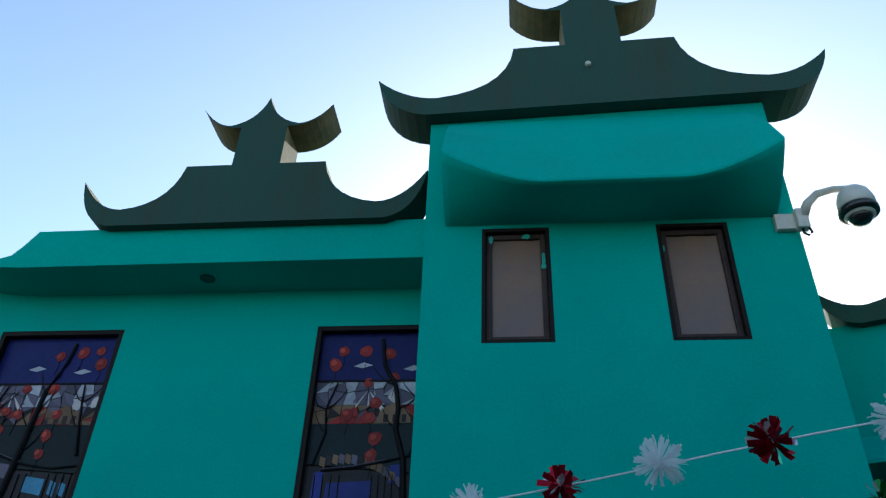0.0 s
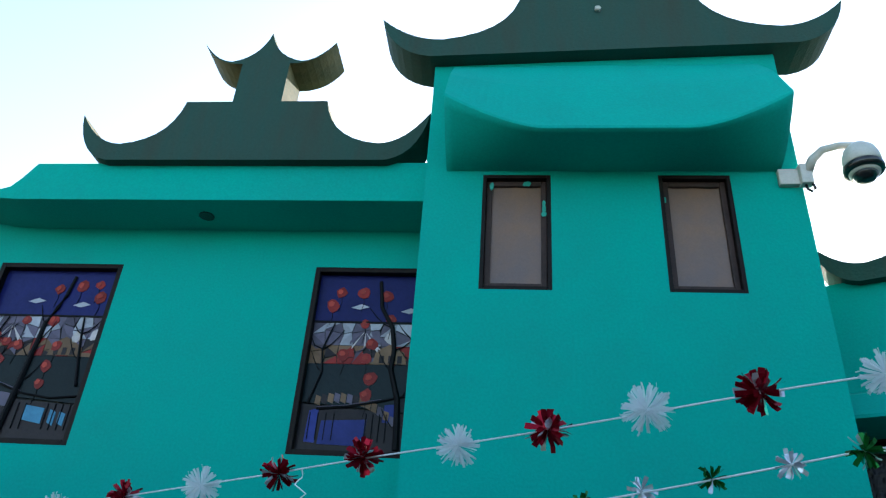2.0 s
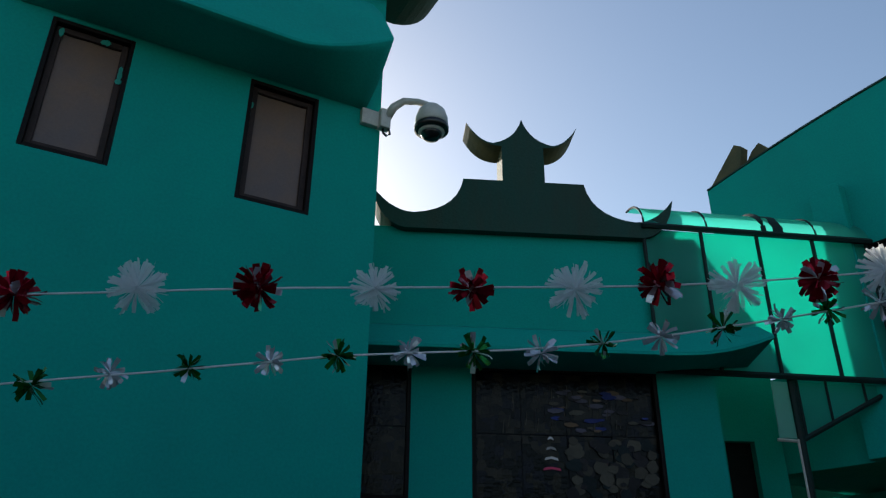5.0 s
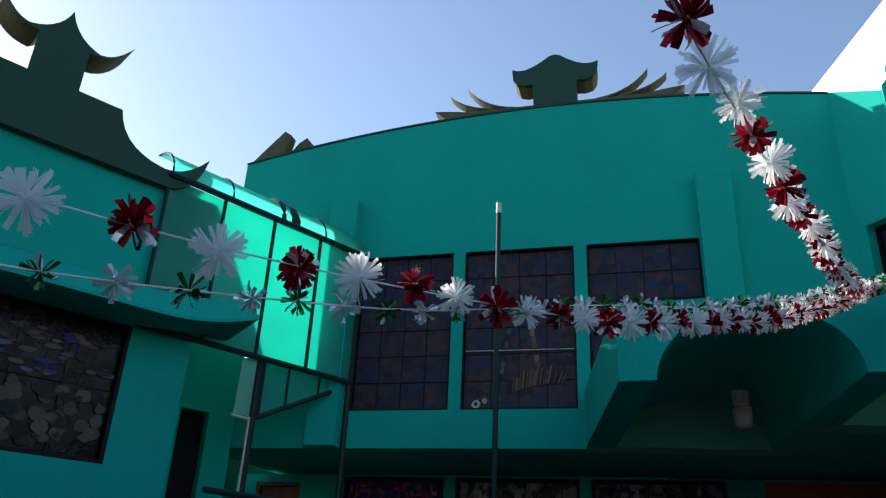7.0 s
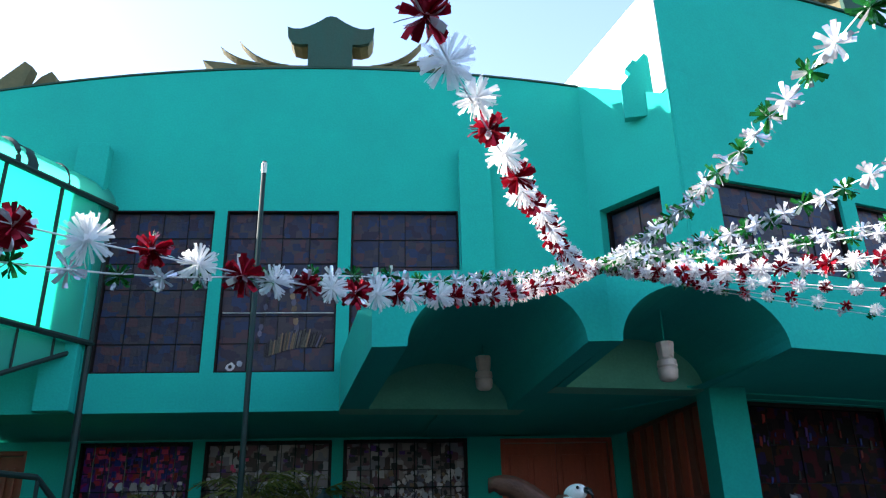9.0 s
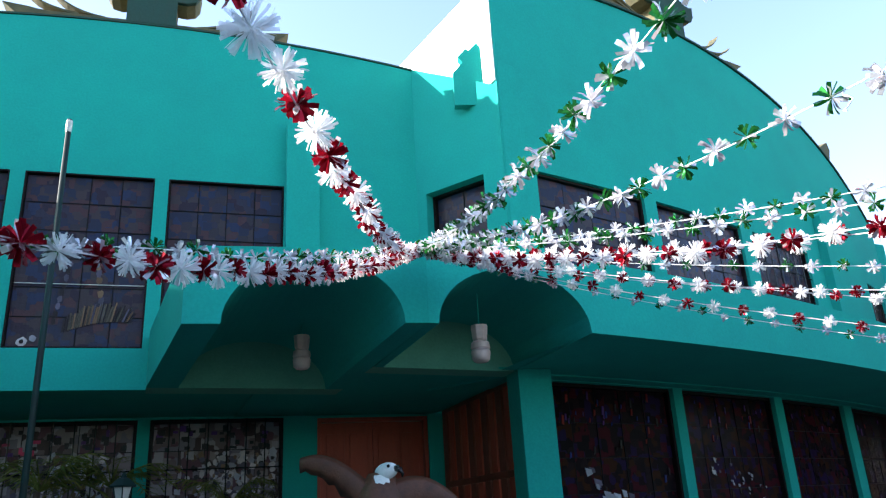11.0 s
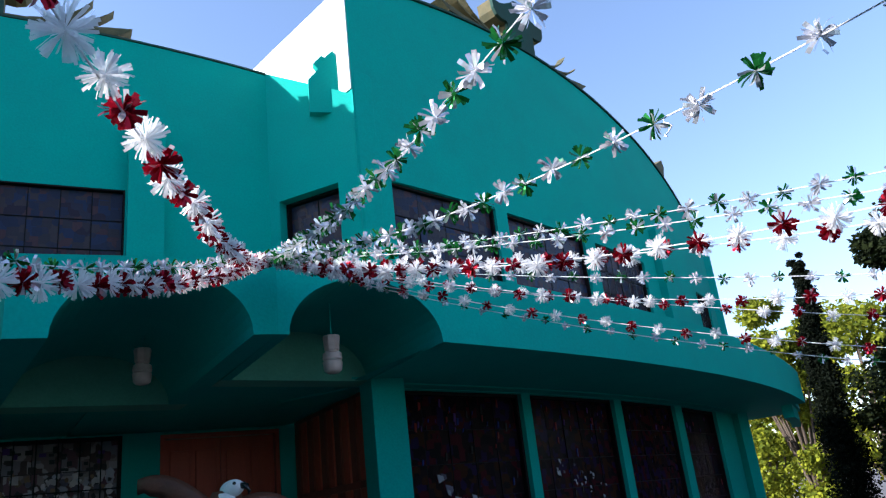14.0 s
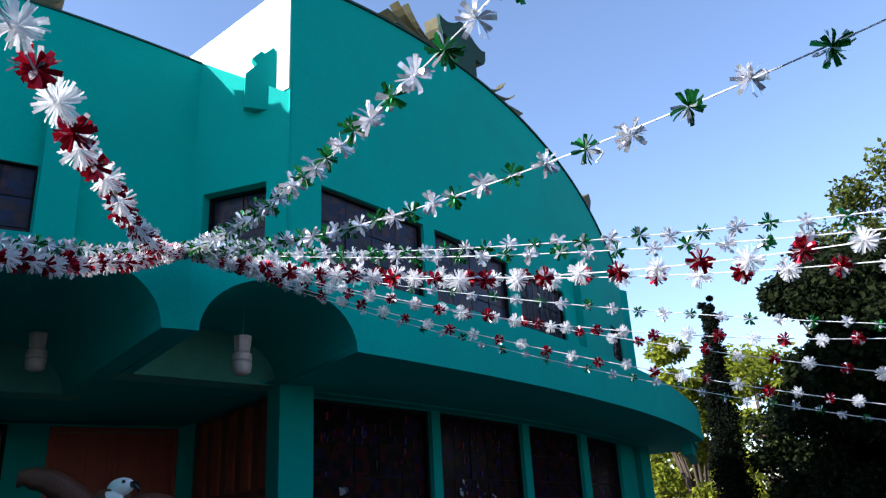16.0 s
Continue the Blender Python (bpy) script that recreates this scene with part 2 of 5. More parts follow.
def box(bm, x0, x1, y0, y1, z0, z1, bevel=0.0):
    vs = [bm.verts.new((x, y, z)) for x in (x0, x1) for y in (y0, y1) for z in (z0, z1)]
    fs = [bm.faces.new([vs[i] for i in q]) for q in ((0, 1, 3, 2), (4, 6, 7, 5), (0, 4, 5, 1), (2, 3, 7, 6), (0, 2, 6, 4), (1, 5, 7, 3))]
    if bevel:
        es = {e for f in fs for e in f.edges}
        bmesh.ops.bevel(bm, geom=list(es), offset=bevel, segments=2, affect="EDGES", profile=0.6)
    return bm


def boxes(*rows, bevel=0.0):
    bm = bmesh.new()
    for r in rows:
        box(bm, *r, bevel=bevel)
    return bm


def prism(pts, y0, y1, bevel=0.0):
    """A flat outline in x and z, given depth from y0 to y1."""
    bm = bmesh.new()
    a = [bm.verts.new((x, y0, z)) for x, z in pts]
    b = [bm.verts.new((x, y1, z)) for x, z in pts]
    f0 = bm.faces.new(a)
    bm.faces.new(b[::-1])
    for i in range(len(pts)):
        j = (i + 1) % len(pts)
        bm.faces.new((a[i], b[i], b[j], a[j]))
    if bevel:
        bmesh.ops.bevel(bm, geom=list(f0.edges), offset=bevel, segments=2, affect="EDGES", profile=0.6)
    return bm


def turned(profile, n=20, bm=None, at=(0, 0, 0)):
    """A turned shape from (radius, height) pairs."""
    bm = bm or bmesh.new()
    rings = [[bm.verts.new((at[0] + r * math.cos(2 * math.pi * i / n), at[1] + r * math.sin(2 * math.pi * i / n), at[2] + z)) for i in range(n)] for r, z in profile]
    for a, b in zip(rings, rings[1:]):
        for i in range(n):
            bm.faces.new((a[i], a[(i + 1) % n], b[(i + 1) % n], b[i]))
    bm.faces.new(rings[0][::-1])
    bm.faces.new(rings[-1])
    return bm


def tube(path, radius, n=8, bm=None):
    """A round bar along a line of points; radius may be a list."""
    bm = bm or bmesh.new()
    pts = [Vector(p) for p in path]
    rings = []
    for i, p in enumerate(pts):
        d = (pts[min(i + 1, len(pts) - 1)] - pts[max(i - 1, 0)]).normalized()
        a = d.cross(Vector((0, 0, 1)) if abs(d.z) < 0.95 else Vector((1, 0, 0))).normalized()
        b = d.cross(a)
        r = radius[i] if isinstance(radius, (list, tuple)) else radius
        rings.append([bm.verts.new(p + r * (math.cos(2 * math.pi * k / n) * a + math.sin(2 * math.pi * k / n) * b)) for k in range(n)])
    for a, b in zip(rings, rings[1:]):
        for k in range(n):
            bm.faces.new((a[k], a[(k + 1) % n], b[(k + 1) % n], b[k]))
    bm.faces.new(rings[0][::-1])
    bm.faces.new(rings[-1])
    return bm


def wall_frame(azimuth, distance):
    """A wall whose nearest point to the plan's origin lies at that azimuth and distance: local x to the right along it, y into it, z up."""
    a = radians(azimuth)
    return Matrix(((math.cos(a), -math.sin(a), 0, -math.sin(a) * distance), (math.sin(a), math.cos(a), 0, math.cos(a) * distance), (0, 0, 1, 0), (0, 0, 0, 1)))


def pierced(us, top, bottom, holes, thick, where, step=0.4):
    """A wall from us[0] to us[1], with holes (u0, u1, z0, z1); where(u, y, z) maps it into space; top may vary along it."""
    topf = top if callable(top) else (lambda u: top)
    ub = sorted({us[0], us[1], *[h[0] for h in holes], *[h[1] for h in holes]})
    ucuts = []
    for a, b in zip(ub, ub[1:]):
        n = max(1, math.ceil((b - a) / step))
        ucuts += [a + (b - a) * i / n for i in range(n)]
    ucuts.append(ub[-1])
    zb = sorted({bottom, *[h[2] for h in holes], *[h[3] for h in holes]})
    bm, cache = bmesh.new(), {}

    def v(u, y, k):
        key = (round(u, 4), y, k)
        if key not in cache:
            cache[key] = bm.verts.new(where(u, y, topf(u) if k == len(zb) else zb[k]))
        return cache[key]

    def solid(i, k):
        if i < 0 or i >= len(ucuts) - 1 or k < 0 or k >= len(zb):
            return False
        uc = (ucuts[i] + ucuts[i + 1]) / 2
        zc = (zb[k] + (zb[k + 1] if k + 1 < len(zb) else topf(uc))) / 2
        return not any(h[0] < uc < h[1] and h[2] < zc < h[3] for h in holes)

    for i in range(len(ucuts) - 1):
        for k in range(len(zb)):
            if not solid(i, k):
                continue
            a, b = ucuts[i], ucuts[i + 1]
            bm.faces.new((v(a, 0, k), v(b, 0, k), v(b, 0, k + 1), v(a, 0, k + 1)))
            bm.faces.new((v(a, thick, k), v(a, thick, k + 1), v(b, thick, k + 1), v(b, thick, k)))
            if not solid(i - 1, k):
                bm.faces.new((v(a, 0, k), v(a, 0, k + 1), v(a, thick, k + 1), v(a, thick, k)))
            if not solid(i + 1, k):
                bm.faces.new((v(b, 0, k), v(b, thick, k), v(b, thick, k + 1), v(b, 0, k + 1)))
            if not solid(i, k - 1):
                bm.faces.new((v(a, 0, k), v(a, thick, k), v(b, thick, k), v(b, 0, k)))
            if not solid(i, k + 1):
                bm.faces.new((v(a, 0, k + 1), v(b, 0, k + 1), v(b, thick, k + 1), v(a, thick, k + 1)))
    return bm


straight = lambda u, y, z: (u, y, z)


# ---- ground ----
bm = bmesh.new()
bmesh.ops.create_grid(bm, x_segments=40, y_segments=40, size=400)
ground = tagged(new("ground", mesh_of("ground", bm, GROUND)), "grey paved courtyard ground", "ground", kind="structure")

# ---- frames of the walls ----
LEFT = wall_frame(-12.6, 6.2)
TOWER = wall_frame(-12.6, 5.4)
GATE = wall_frame(-36.5, 7.0)
MAIN = wall_frame(-94.9, 8.02)


def structure(name, bm, mat, m, label, category="wall", smooth=False):
    ob = new(name, mesh_of(name, bm, mat, smooth))
    ob.matrix_world = m
    return tagged(ob, label, category, kind="structure")


def bent(p, c, q, n=7):
    """Points of a curve from p to q that leans towards c, without p itself."""
    return [((1 - k) ** 2 * p[0] + 2 * k * (1 - k) * c[0] + k * k * q[0], (1 - k) ** 2 * p[1] + 2 * k * (1 - k) * c[1] + k * k * q[1]) for k in [i / n for i in range(1, n + 1)]]


def front_and_edges(ob, front, edges, under):
    """The face turned to the courtyard takes the front material, and the underside where asked; the deep edges take the
    other.
    """
    me = ob.data
    me.materials.clear()
    me.materials.append(front)
    me.materials.append(edges)
    for f in me.polygons:
        f.material_index = 0 if f.normal.y < -0.5 or (under and f.normal.z < -0.15) else 1
    return ob


def pagoda(m, hw, sh, neck, tip, dip, top, up_hw, up_dip, up_z, spike, y0, y1, label, name="roof_ornament"):
    """A deep cut-out of a two-tiered pagoda roof: a broad board with curled tips, a neck, and a curved upper roof with a spike."""
    flat_end = (hw * 0.78, 0.0)
    low_dip = (hw * 0.725, dip)
    lower = [flat_end] + bent(flat_end, (hw * 0.955, tip * 0.12), (hw, tip))
    lower += bent((hw, tip), (hw * 0.87, dip), low_dip)
    lower += bent(low_dip, (sh * 1.1, dip + 0.1 * (top - dip)), (sh, top))
    under = up_dip - 0.035
    mid = (up_hw * 0.52, up_dip)
    upper = [(neck, top + 0.001), (neck, under)]
    upper += bent((neck, under), (up_hw * 0.78, under - 0.01), (up_hw, up_z - 0.012))
    upper += [(up_hw * 1.005, up_z)]
    upper += bent((up_hw * 1.005, up_z), (up_hw * 0.76, up_dip), mid)
    upper += bent(mid, (up_hw * 0.12, up_dip + 0.06), (0.0, spike))
    ob = base(name, m, label, "roof ornament", "pagoda roof ornaments")
    front_and_edges(part("lower_roof", prism(lower + [(-x, z) for x, z in lower][::-1], y0, y1), ROOF, ob), ROOF, CREST, True)
    front_and_edges(part("upper_roof", prism(upper + [(-x, z) for x, z in upper[:-1]][::-1], y0 + 0.002, y1 - 0.002), ROOF, ob), ROOF, CREST, False)
    return ob


# ---- leaded windows ----
def plain_frame(ob, w, h, bar, depth, mat):
    part("window_frame", boxes((0, bar, 0, depth, 0, h), (w - bar, w, 0, depth, 0, h), (bar, w - bar, 0, depth, 0, bar), (bar, w - bar, 0, depth, h - bar, h), bevel=0.006), mat, ob)


PANE = {}


def pane_mesh(w, h, mat):
    key = (round(w, 3), round(h, 3), mat.name)
    if key not in PANE:
        PANE[key] = mesh_of("pane", boxes((0.003, w - 0.003, 0, 0.012, 0.003, h - 0.003)), mat)
    return PANE[key]


def leaded_window(name, m, w, h, cols, rows, mat, label, bar=0.04, y=0.06, grille=False):
    """A window of dark leaded glass in an opening: frame, panes and lead strips."""
    ob = base(name, m, label, "window", kind="structure")
    plain_frame(ob, w, h, bar, y + 0.05, FRAME)
    gw, gh = (w - 2 * bar) / cols, (h - 2 * bar) / rows
    me = pane_mesh(gw, gh, mat)
    for i in range(cols):
        for j in range(rows):
            p = new("pane", me)
            p.parent = ob
            p.location = (bar + i * gw, y, bar + j * gh)
            p.rotation_euler = (radians(random.uniform(-0.8, 0.8)), 0, radians(random.uniform(-0.8, 0.8)))
    rowsb = [(bar + i * gw - 0.0045, bar + i * gw + 0.0045, y - 0.006, y + 0.01, bar, h - bar) for i in range(1, cols)]
    rowsb += [(bar, w - bar, y - 0.008, y + 0.009, bar + j * gh - 0.0045, bar + j * gh + 0.0045) for j in range(1, rows)]
    if rowsb:
        part("lead_strips", boxes(*rowsb), LEAD, ob)
    part("dark_backing", boxes((0.01, w - 0.01, y + 0.03, y + 0.045, 0.01, h - 0.01)), DARK_ROOM, ob)
    if grille:
        bm = bmesh.new()
        for i in range(1, 7):
            tube([(w * i / 7, -0.02, 0.0), (w * i / 7, -0.02, h)], 0.008, 6, bm)
        for j in (0.25, 0.5, 0.75):
            tube([(0, -0.02, h * j), (w, -0.02, h * j)], 0.008, 6, bm)
        part("window_grille", bm, BLACK, ob)
    return ob


def flat(pts, y, mat, name, ob, thick=0.006):
    return part(name, prism(pts, y, y + thick), mat, ob)


def blob(cx, cz, r, n=9, squash=1.0, rng=random):
    ph = rng.uniform(0, 6.28)
    return [(cx + r * rng.uniform(0.75, 1.12) * math.cos(ph + 2 * math.pi * i / n), cz + squash * r * rng.uniform(0.75, 1.12) * math.sin(ph + 2 * math.pi * i / n)) for i in range(n)]


def scenic_window(name, m, w, h, seed, label):
    """A stained-glass landscape: blue sky, poppies, snowy mountains, dark fields and a bridge over water."""
    rng = random.Random(seed)
    ob = base(name, m, label, "window", kind="structure")
    bar = 0.05
    plain_frame(ob, w, h, bar, 0.12, FRAME)
    y = 0.075
    part("dark_backing", boxes((0.01, w - 0.01, y + 0.02, y + 0.035, 0.01, h - 0.01)), DARK_ROOM, ob)
    x0, x1 = bar, w - bar
    zs = h * 0.70
    flat([(x0, zs + 0.005), (x1, zs + 0.005), (x1, h - bar), (x0, h - bar)], y, G_SKY, "sky_pane", ob)
    # shards of the mountains, row on row
    n = 9
    for r, (za, zb, mats) in enumerate([(h * 0.57, zs - 0.006, (G_LILAC, G_SNOW, G_LILAC, G_LILAC, G_SNOW)), (h * 0.47, h * 0.57, (G_OCHRE, G_LILAC, G_EARTH, G_OCHRE, G_POPPY))]):
        xs = [x0 + (x1 - x0) * i / n for i in range(n + 1)]
        jit = [0] + [rng.uniform(-0.035, 0.035) for _ in range(n - 1)] + [0]
        for i in range(n):
            zm = [rng.uniform(-0.05, 0.05) for _ in range(2)]
            mid = (za + zb) / 2
            a, b = xs[i], xs[i + 1]
            ja, jb = jit[i], jit[i + 1]
            q = [(a + 0.003, za + 0.004), (b - 0.003, za + 0.004), (b + jb - 0.003, mid + zm[0]), (a + ja + 0.003, mid + zm[1])]
            p = [(a + ja + 0.003, mid + zm[1] + 0.007), (b + jb - 0.003, mid + zm[0] + 0.007), (b - 0.003, zb), (a + 0.003, zb)]
            for o in (q, p):
                c = (o[0][0] + (o[2][0] - o[0][0]) * rng.uniform(0.35, 0.65), o[0][1] + (o[2][1] - o[0][1]) * rng.uniform(0.35, 0.65))
                if rng.random() < 0.5:
                    flat([o[0], o[1], c, o[3]], y, rng.choice(mats), "shard", ob)
                    flat([o[1], o[2], o[3], c], y + 0.001, rng.choice(mats), "shard", ob)
                else:
                    flat([o[0], o[1], o[2]], y, rng.choice(mats), "shard", ob)
                    flat([o[0], o[2], o[3]], y + 0.001, rng.choice(mats), "shard", ob)
    flat([(x0, h * 0.27), (x1, h * 0.22), (x1, h * 0.47), (x0, h * 0.47)], y, G_FIELD, "field_pane", ob)
    flat([(x0, bar), (x1, bar), (x1, h * 0.21), (x0, h * 0.26)], y, G_EARTH, "bank_pane", ob)
    at = lambda u, v: (x0 + (x1 - x0) * u, bar + (h - 2 * bar) * v)
    bridge_scene = seed > 5
    if bridge_scene:
        for u, v, du, dv in ((0.16, 0.04, 0.34, 0.12), (0.62, 0.16, 0.12, 0.09), (0.80, 0.17, 0.19, 0.10), (0.06, 0.05, 0.08, 0.16)):
            flat([at(u, v), at(u + du, v - 0.005), at(u + du * 1.02, v + dv * 1.1), at(u + 0.01, v + dv)], y - 0.005, rng.choice((G_DEEP, G_DEEP, G_BLUE)), "water_pane", ob)
        for k in range(14):
            f = k / 13
            u, v = 0.10 + 0.62 * f, 0.25 + 0.05 * math.sin(2.2 * f) - 0.17 * f * f
            flat([at(u, v), at(u + 0.042, v - 0.012), at(u + 0.045, v + 0.035), at(u + 0.004, v + 0.045)], y - 0.006, rng.choice((G_OCHRE, G_EARTH, G_LILAC)), "bridge_plank", ob)
        line = [(0.12, 0.22), (0.35, 0.235), (0.6, 0.27), (0.98, 0.335)]
        posts = [0.08, 0.14, 0.20, 0.26, 0.5, 0.55, 0.6, 0.65]
    else:
        for u, v, du, dv in ((0.02, 0.27, 0.13, 0.09), (0.16, 0.24, 0.14, 0.09), (0.33, 0.19, 0.13, 0.07), (0.58, 0.11, 0.16, 0.08), (0.79, 0.10, 0.05, 0.07), (0.87, 0.10, 0.05, 0.06)):
            flat([at(u, v), at(u + du, v - 0.02), at(u + du, v + dv * 0.8), at(u, v + dv)], y - 0.005, rng.choice((G_BLUE, G_BLUE, G_LILAC)), "water_pane", ob)
        line = [(0.02, 0.385), (0.2, 0.325), (0.5, 0.255), (0.75, 0.23), (0.97, 0.245)]
        posts = [0.52, 0.58, 0.76, 0.82, 0.88, 0.94]
    part("bank_line", tube([(at(u, v)[0], y - 0.008, at(u, v)[1]) for u, v in line], 0.010, 6), LEAD, ob)
    part("bank_edge", tube([(at(u, v)[0], y - 0.008, at(u, v + 0.01)[1]) for u, v in line[:3]], 0.0035, 6), G_LILAC, ob, "pale curved glass edge")
    for u in posts:
        part("railing_line", tube([(at(u, 0)[0], y - 0.007, at(u, 0.06)[1]), (at(u, 0)[0], y - 0.007, at(u, 0.20)[1])], 0.005, 5), LEAD, ob)
    for k in range(7):  # folds of the white peak
        t0 = 0.9 + 0.22 * k
        (px, pz), ln = at(0.22 if not bridge_scene else 0.42, 0.66), 0.24 + 0.05 * (k % 3)
        dx, dz = -math.cos(t0), -0.8 * math.sin(t0)
        flat([(px + 0.02 * dx, pz - 0.004 * k), (px + ln * dx - 0.02 * dz, pz + ln * dz * 0.8 + 0.015), (px + ln * dx * 0.9, pz + ln * dz * 0.8 - 0.015)], y - 0.003, G_PALE if k % 2 else G_LILAC, "snow_ridge", ob, 0.005)
    for u, v in ((0.80, 0.585), (0.95, 0.60)) if not bridge_scene else ((0.62, 0.62), (0.85, 0.60)):
        flat(blob(*at(u, v), 0.055, 7, 1.2, rng), y - 0.003, G_PALE, "snow_peak", ob, 0.005)
    hut = 0.6 if not bridge_scene else 0.5
    flat([at(hut, 0.475), at(hut + 0.26, 0.475), at(hut + 0.24, 0.54), at(hut + 0.12, 0.585), at(hut + 0.02, 0.545)], y - 0.003, G_OCHRE, "hut_pane", ob)
    for k in range(3):
        flat([at(hut + 0.05 + 0.07 * k, 0.478), at(hut + 0.085 + 0.07 * k, 0.478), at(hut + 0.085 + 0.07 * k, 0.52), at(hut + 0.05 + 0.07 * k, 0.52)], y - 0.006, G_EARTH, "hut_opening", ob, 0.004)
    spots = ((0.19, 0.89), (0.37, 0.89), (0.13, 0.81), (0.56, 0.87), (0.61, 0.73), (0.41, 0.70), (0.48, 0.585), (0.45, 0.50), (0.50, 0.39), (0.48, 0.30), (0.27, 0.52), (0.84, 0.67)) if bridge_scene else \
        ((0.52, 0.88), (0.71, 0.90), (0.86, 0.91), (0.90, 0.83), (0.10, 0.58), (0.22, 0.55), (0.33, 0.53), (0.22, 0.44), (0.63, 0.41), (0.62, 0.31), (0.66, 0.53), (0.33, 0.68), (0.56, 0.68), (0.03, 0.46))
    for u, v in spots:
        cx, cz = at(u, v)
        r = rng.uniform(0.045, 0.068)
        p = flat(blob(cx, cz, r, 9, 1.05, rng), y - 0.0065, G_POPPY, "poppy", ob)
        part("petal", prism(blob(cx - r * 0.25, cz + r * 0.2, r * 0.5, 7, 1.0, rng), y - 0.0105, y - 0.007), G_PETAL, p, "brighter red petal")
        part("stem", tube([(cx, y - 0.0035, cz - r * 0.8), (cx + 0.01, y - 0.0035, cz - r * 1.8), (cx - 0.01, y - 0.0035, cz - 0.2)], 0.003, 5), LEAD, p)
    for u, v in ((0.35, 0.80), (0.75, 0.78)):
        flat([at(u - 0.07, v), at(u, v - 0.012), at(u + 0.08, v + 0.005), at(u + 0.01, v + 0.022)], y - 0.004, G_SNOW, "small_cloud", ob)
    big = [(0.74, 0.02), (0.735, 0.12), (0.72, 0.28), (0.65, 0.44), (0.66, 0.55), (0.63, 0.68), (0.53, 0.80), (0.50, 0.96)] if bridge_scene else [(0.42, 0.02), (0.435, 0.12), (0.46, 0.32), (0.475, 0.45), (0.49, 0.56), (0.50, 0.66), (0.56, 0.76), (0.60, 0.84), (0.63, 0.96)]
    for k, path in enumerate((big, [(0.93, 0.30), (0.88, 0.45), (0.84, 0.6), (0.82, 0.7)], [(0.05, 0.25), (0.12, 0.42), (0.10, 0.55), (0.17, 0.7)])):
        pts = [(at(u, v)[0], y - 0.012, at(u, v)[1]) for u, v in path]
        trunk = part("trunk_line", tube(pts, [(0.027, 0.012, 0.010)[k] * (1.15 - 0.6 * i / len(pts)) for i in range(len(pts))], 7), LEAD, ob)
        for j in range(5 if k == 0 else 3):
            p = Vector(pts[min(len(pts) - 2, 1 + j)])
            side = (1 if j % 2 else -1) * rng.uniform(0.10, 0.24)
            q = [(min(x1, max(x0, p.x + side * f)), y - 0.010, p.z + 0.2 * f ** 1.6) for f in (0.0, 0.35, 0.7, 1.0)]
            part("branch_line", tube(q, [0.007, 0.006, 0.004, 0.003], 5), LEAD, trunk)
    part("lead_bar", boxes((x0, x1, y - 0.008, y + 0.01, zs - 0.009, zs + 0.009)), LEAD, ob)
    return ob


def on(frame_m, u, y, z):
    return frame_m @ Matrix.Translation((u, y, z))


# ---- left house ----
structure("wall_left", pierced((-5.75, -0.6), 5.9, 0.0, [(-5.51, -4.22, 3.31, 5.14), (-2.26, -0.97, 3.31, 5.14)], 0.3, straight), TEAL, LEFT, "teal painted plaster wall of the left house")
structure("wall_left_side", boxes((-5.75, -5.45, 0.3, 6.0, 0, 5.9)), TEAL, LEFT, "teal painted side wall of the left house")
structure("wall_left_back", boxes((-5.45, -0.6, 5.7, 6.0, 0, 5.9)), TEAL, LEFT, "teal painted back wall of the left house")
structure("roof_left", boxes((-5.75, -0.65, 0.05, 5.95, 5.905, 6.0)), ROOF, LEFT, "flat roof slab of the left house", "roof")
scenic_window("window_1", on(LEFT, -5.51, 0.0, 3.31), 1.29, 1.83, 3, "stained-glass window with poppies and snowy mountains")
scenic_window("window_2", on(LEFT, -2.26, 0.0, 3.31), 1.29, 1.83, 8, "stained-glass window with poppies, tree and bridge")

# cornice: a box with a flat soffit, its end curled upwards
cornice = base("cornice", LEFT, "teal plaster cornice with an upturned end and stepped top", "cornice", kind="structure")
bot = [(-0.62, 5.55), (-5.2, 5.55)] + [(-5.2 - 1.4 * s, 5.55 + 0.36 * s ** 2) for s in (0.25, 0.5, 0.75, 1.0)]
topl = [(-6.6, 5.97), (-6.25, 5.80), (-5.9, 5.70), (-5.6, 5.66), (-5.42, 5.655), (-5.31, 5.69), (-5.22, 5.80), (-5.12, 5.985), (-0.62, 6.0)]
part("cornice_body", prism(bot + topl, -0.54, -0.003, 0.01), TEAL, cornice)
curl = [(-5.752, 5.2), (-5.9, 5.26), (-6.05, 5.38), (-6.2, 5.55), (-6.30, 5.72), (-6.28, 5.78), (-5.752, 5.78)]
# upright face in dark green: the shade under the curl is in its colour
part("cornice_end", prism(curl, 0.002, 1.6, 0.01), ROOF, cornice, "weathered underside of the curled cornice end, coloured dark for shade")
part("soffit_vent", turned([(0.075, 0), (0.075, 0.012), (0.05, 0.014)], 20, at=(-3.36, -0.27, 5.537)), BLACK, cornice, "dark round soffit vent")
pagoda(on(LEFT, -2.97, -0.64, 5.955), 1.79, 0.735, 0.255, 0.58, 0.20, 0.745, 0.715, 1.31, 1.57, 1.72, 0.0, 0.43, "dark green pagoda-shaped roof ornament with curled tips")

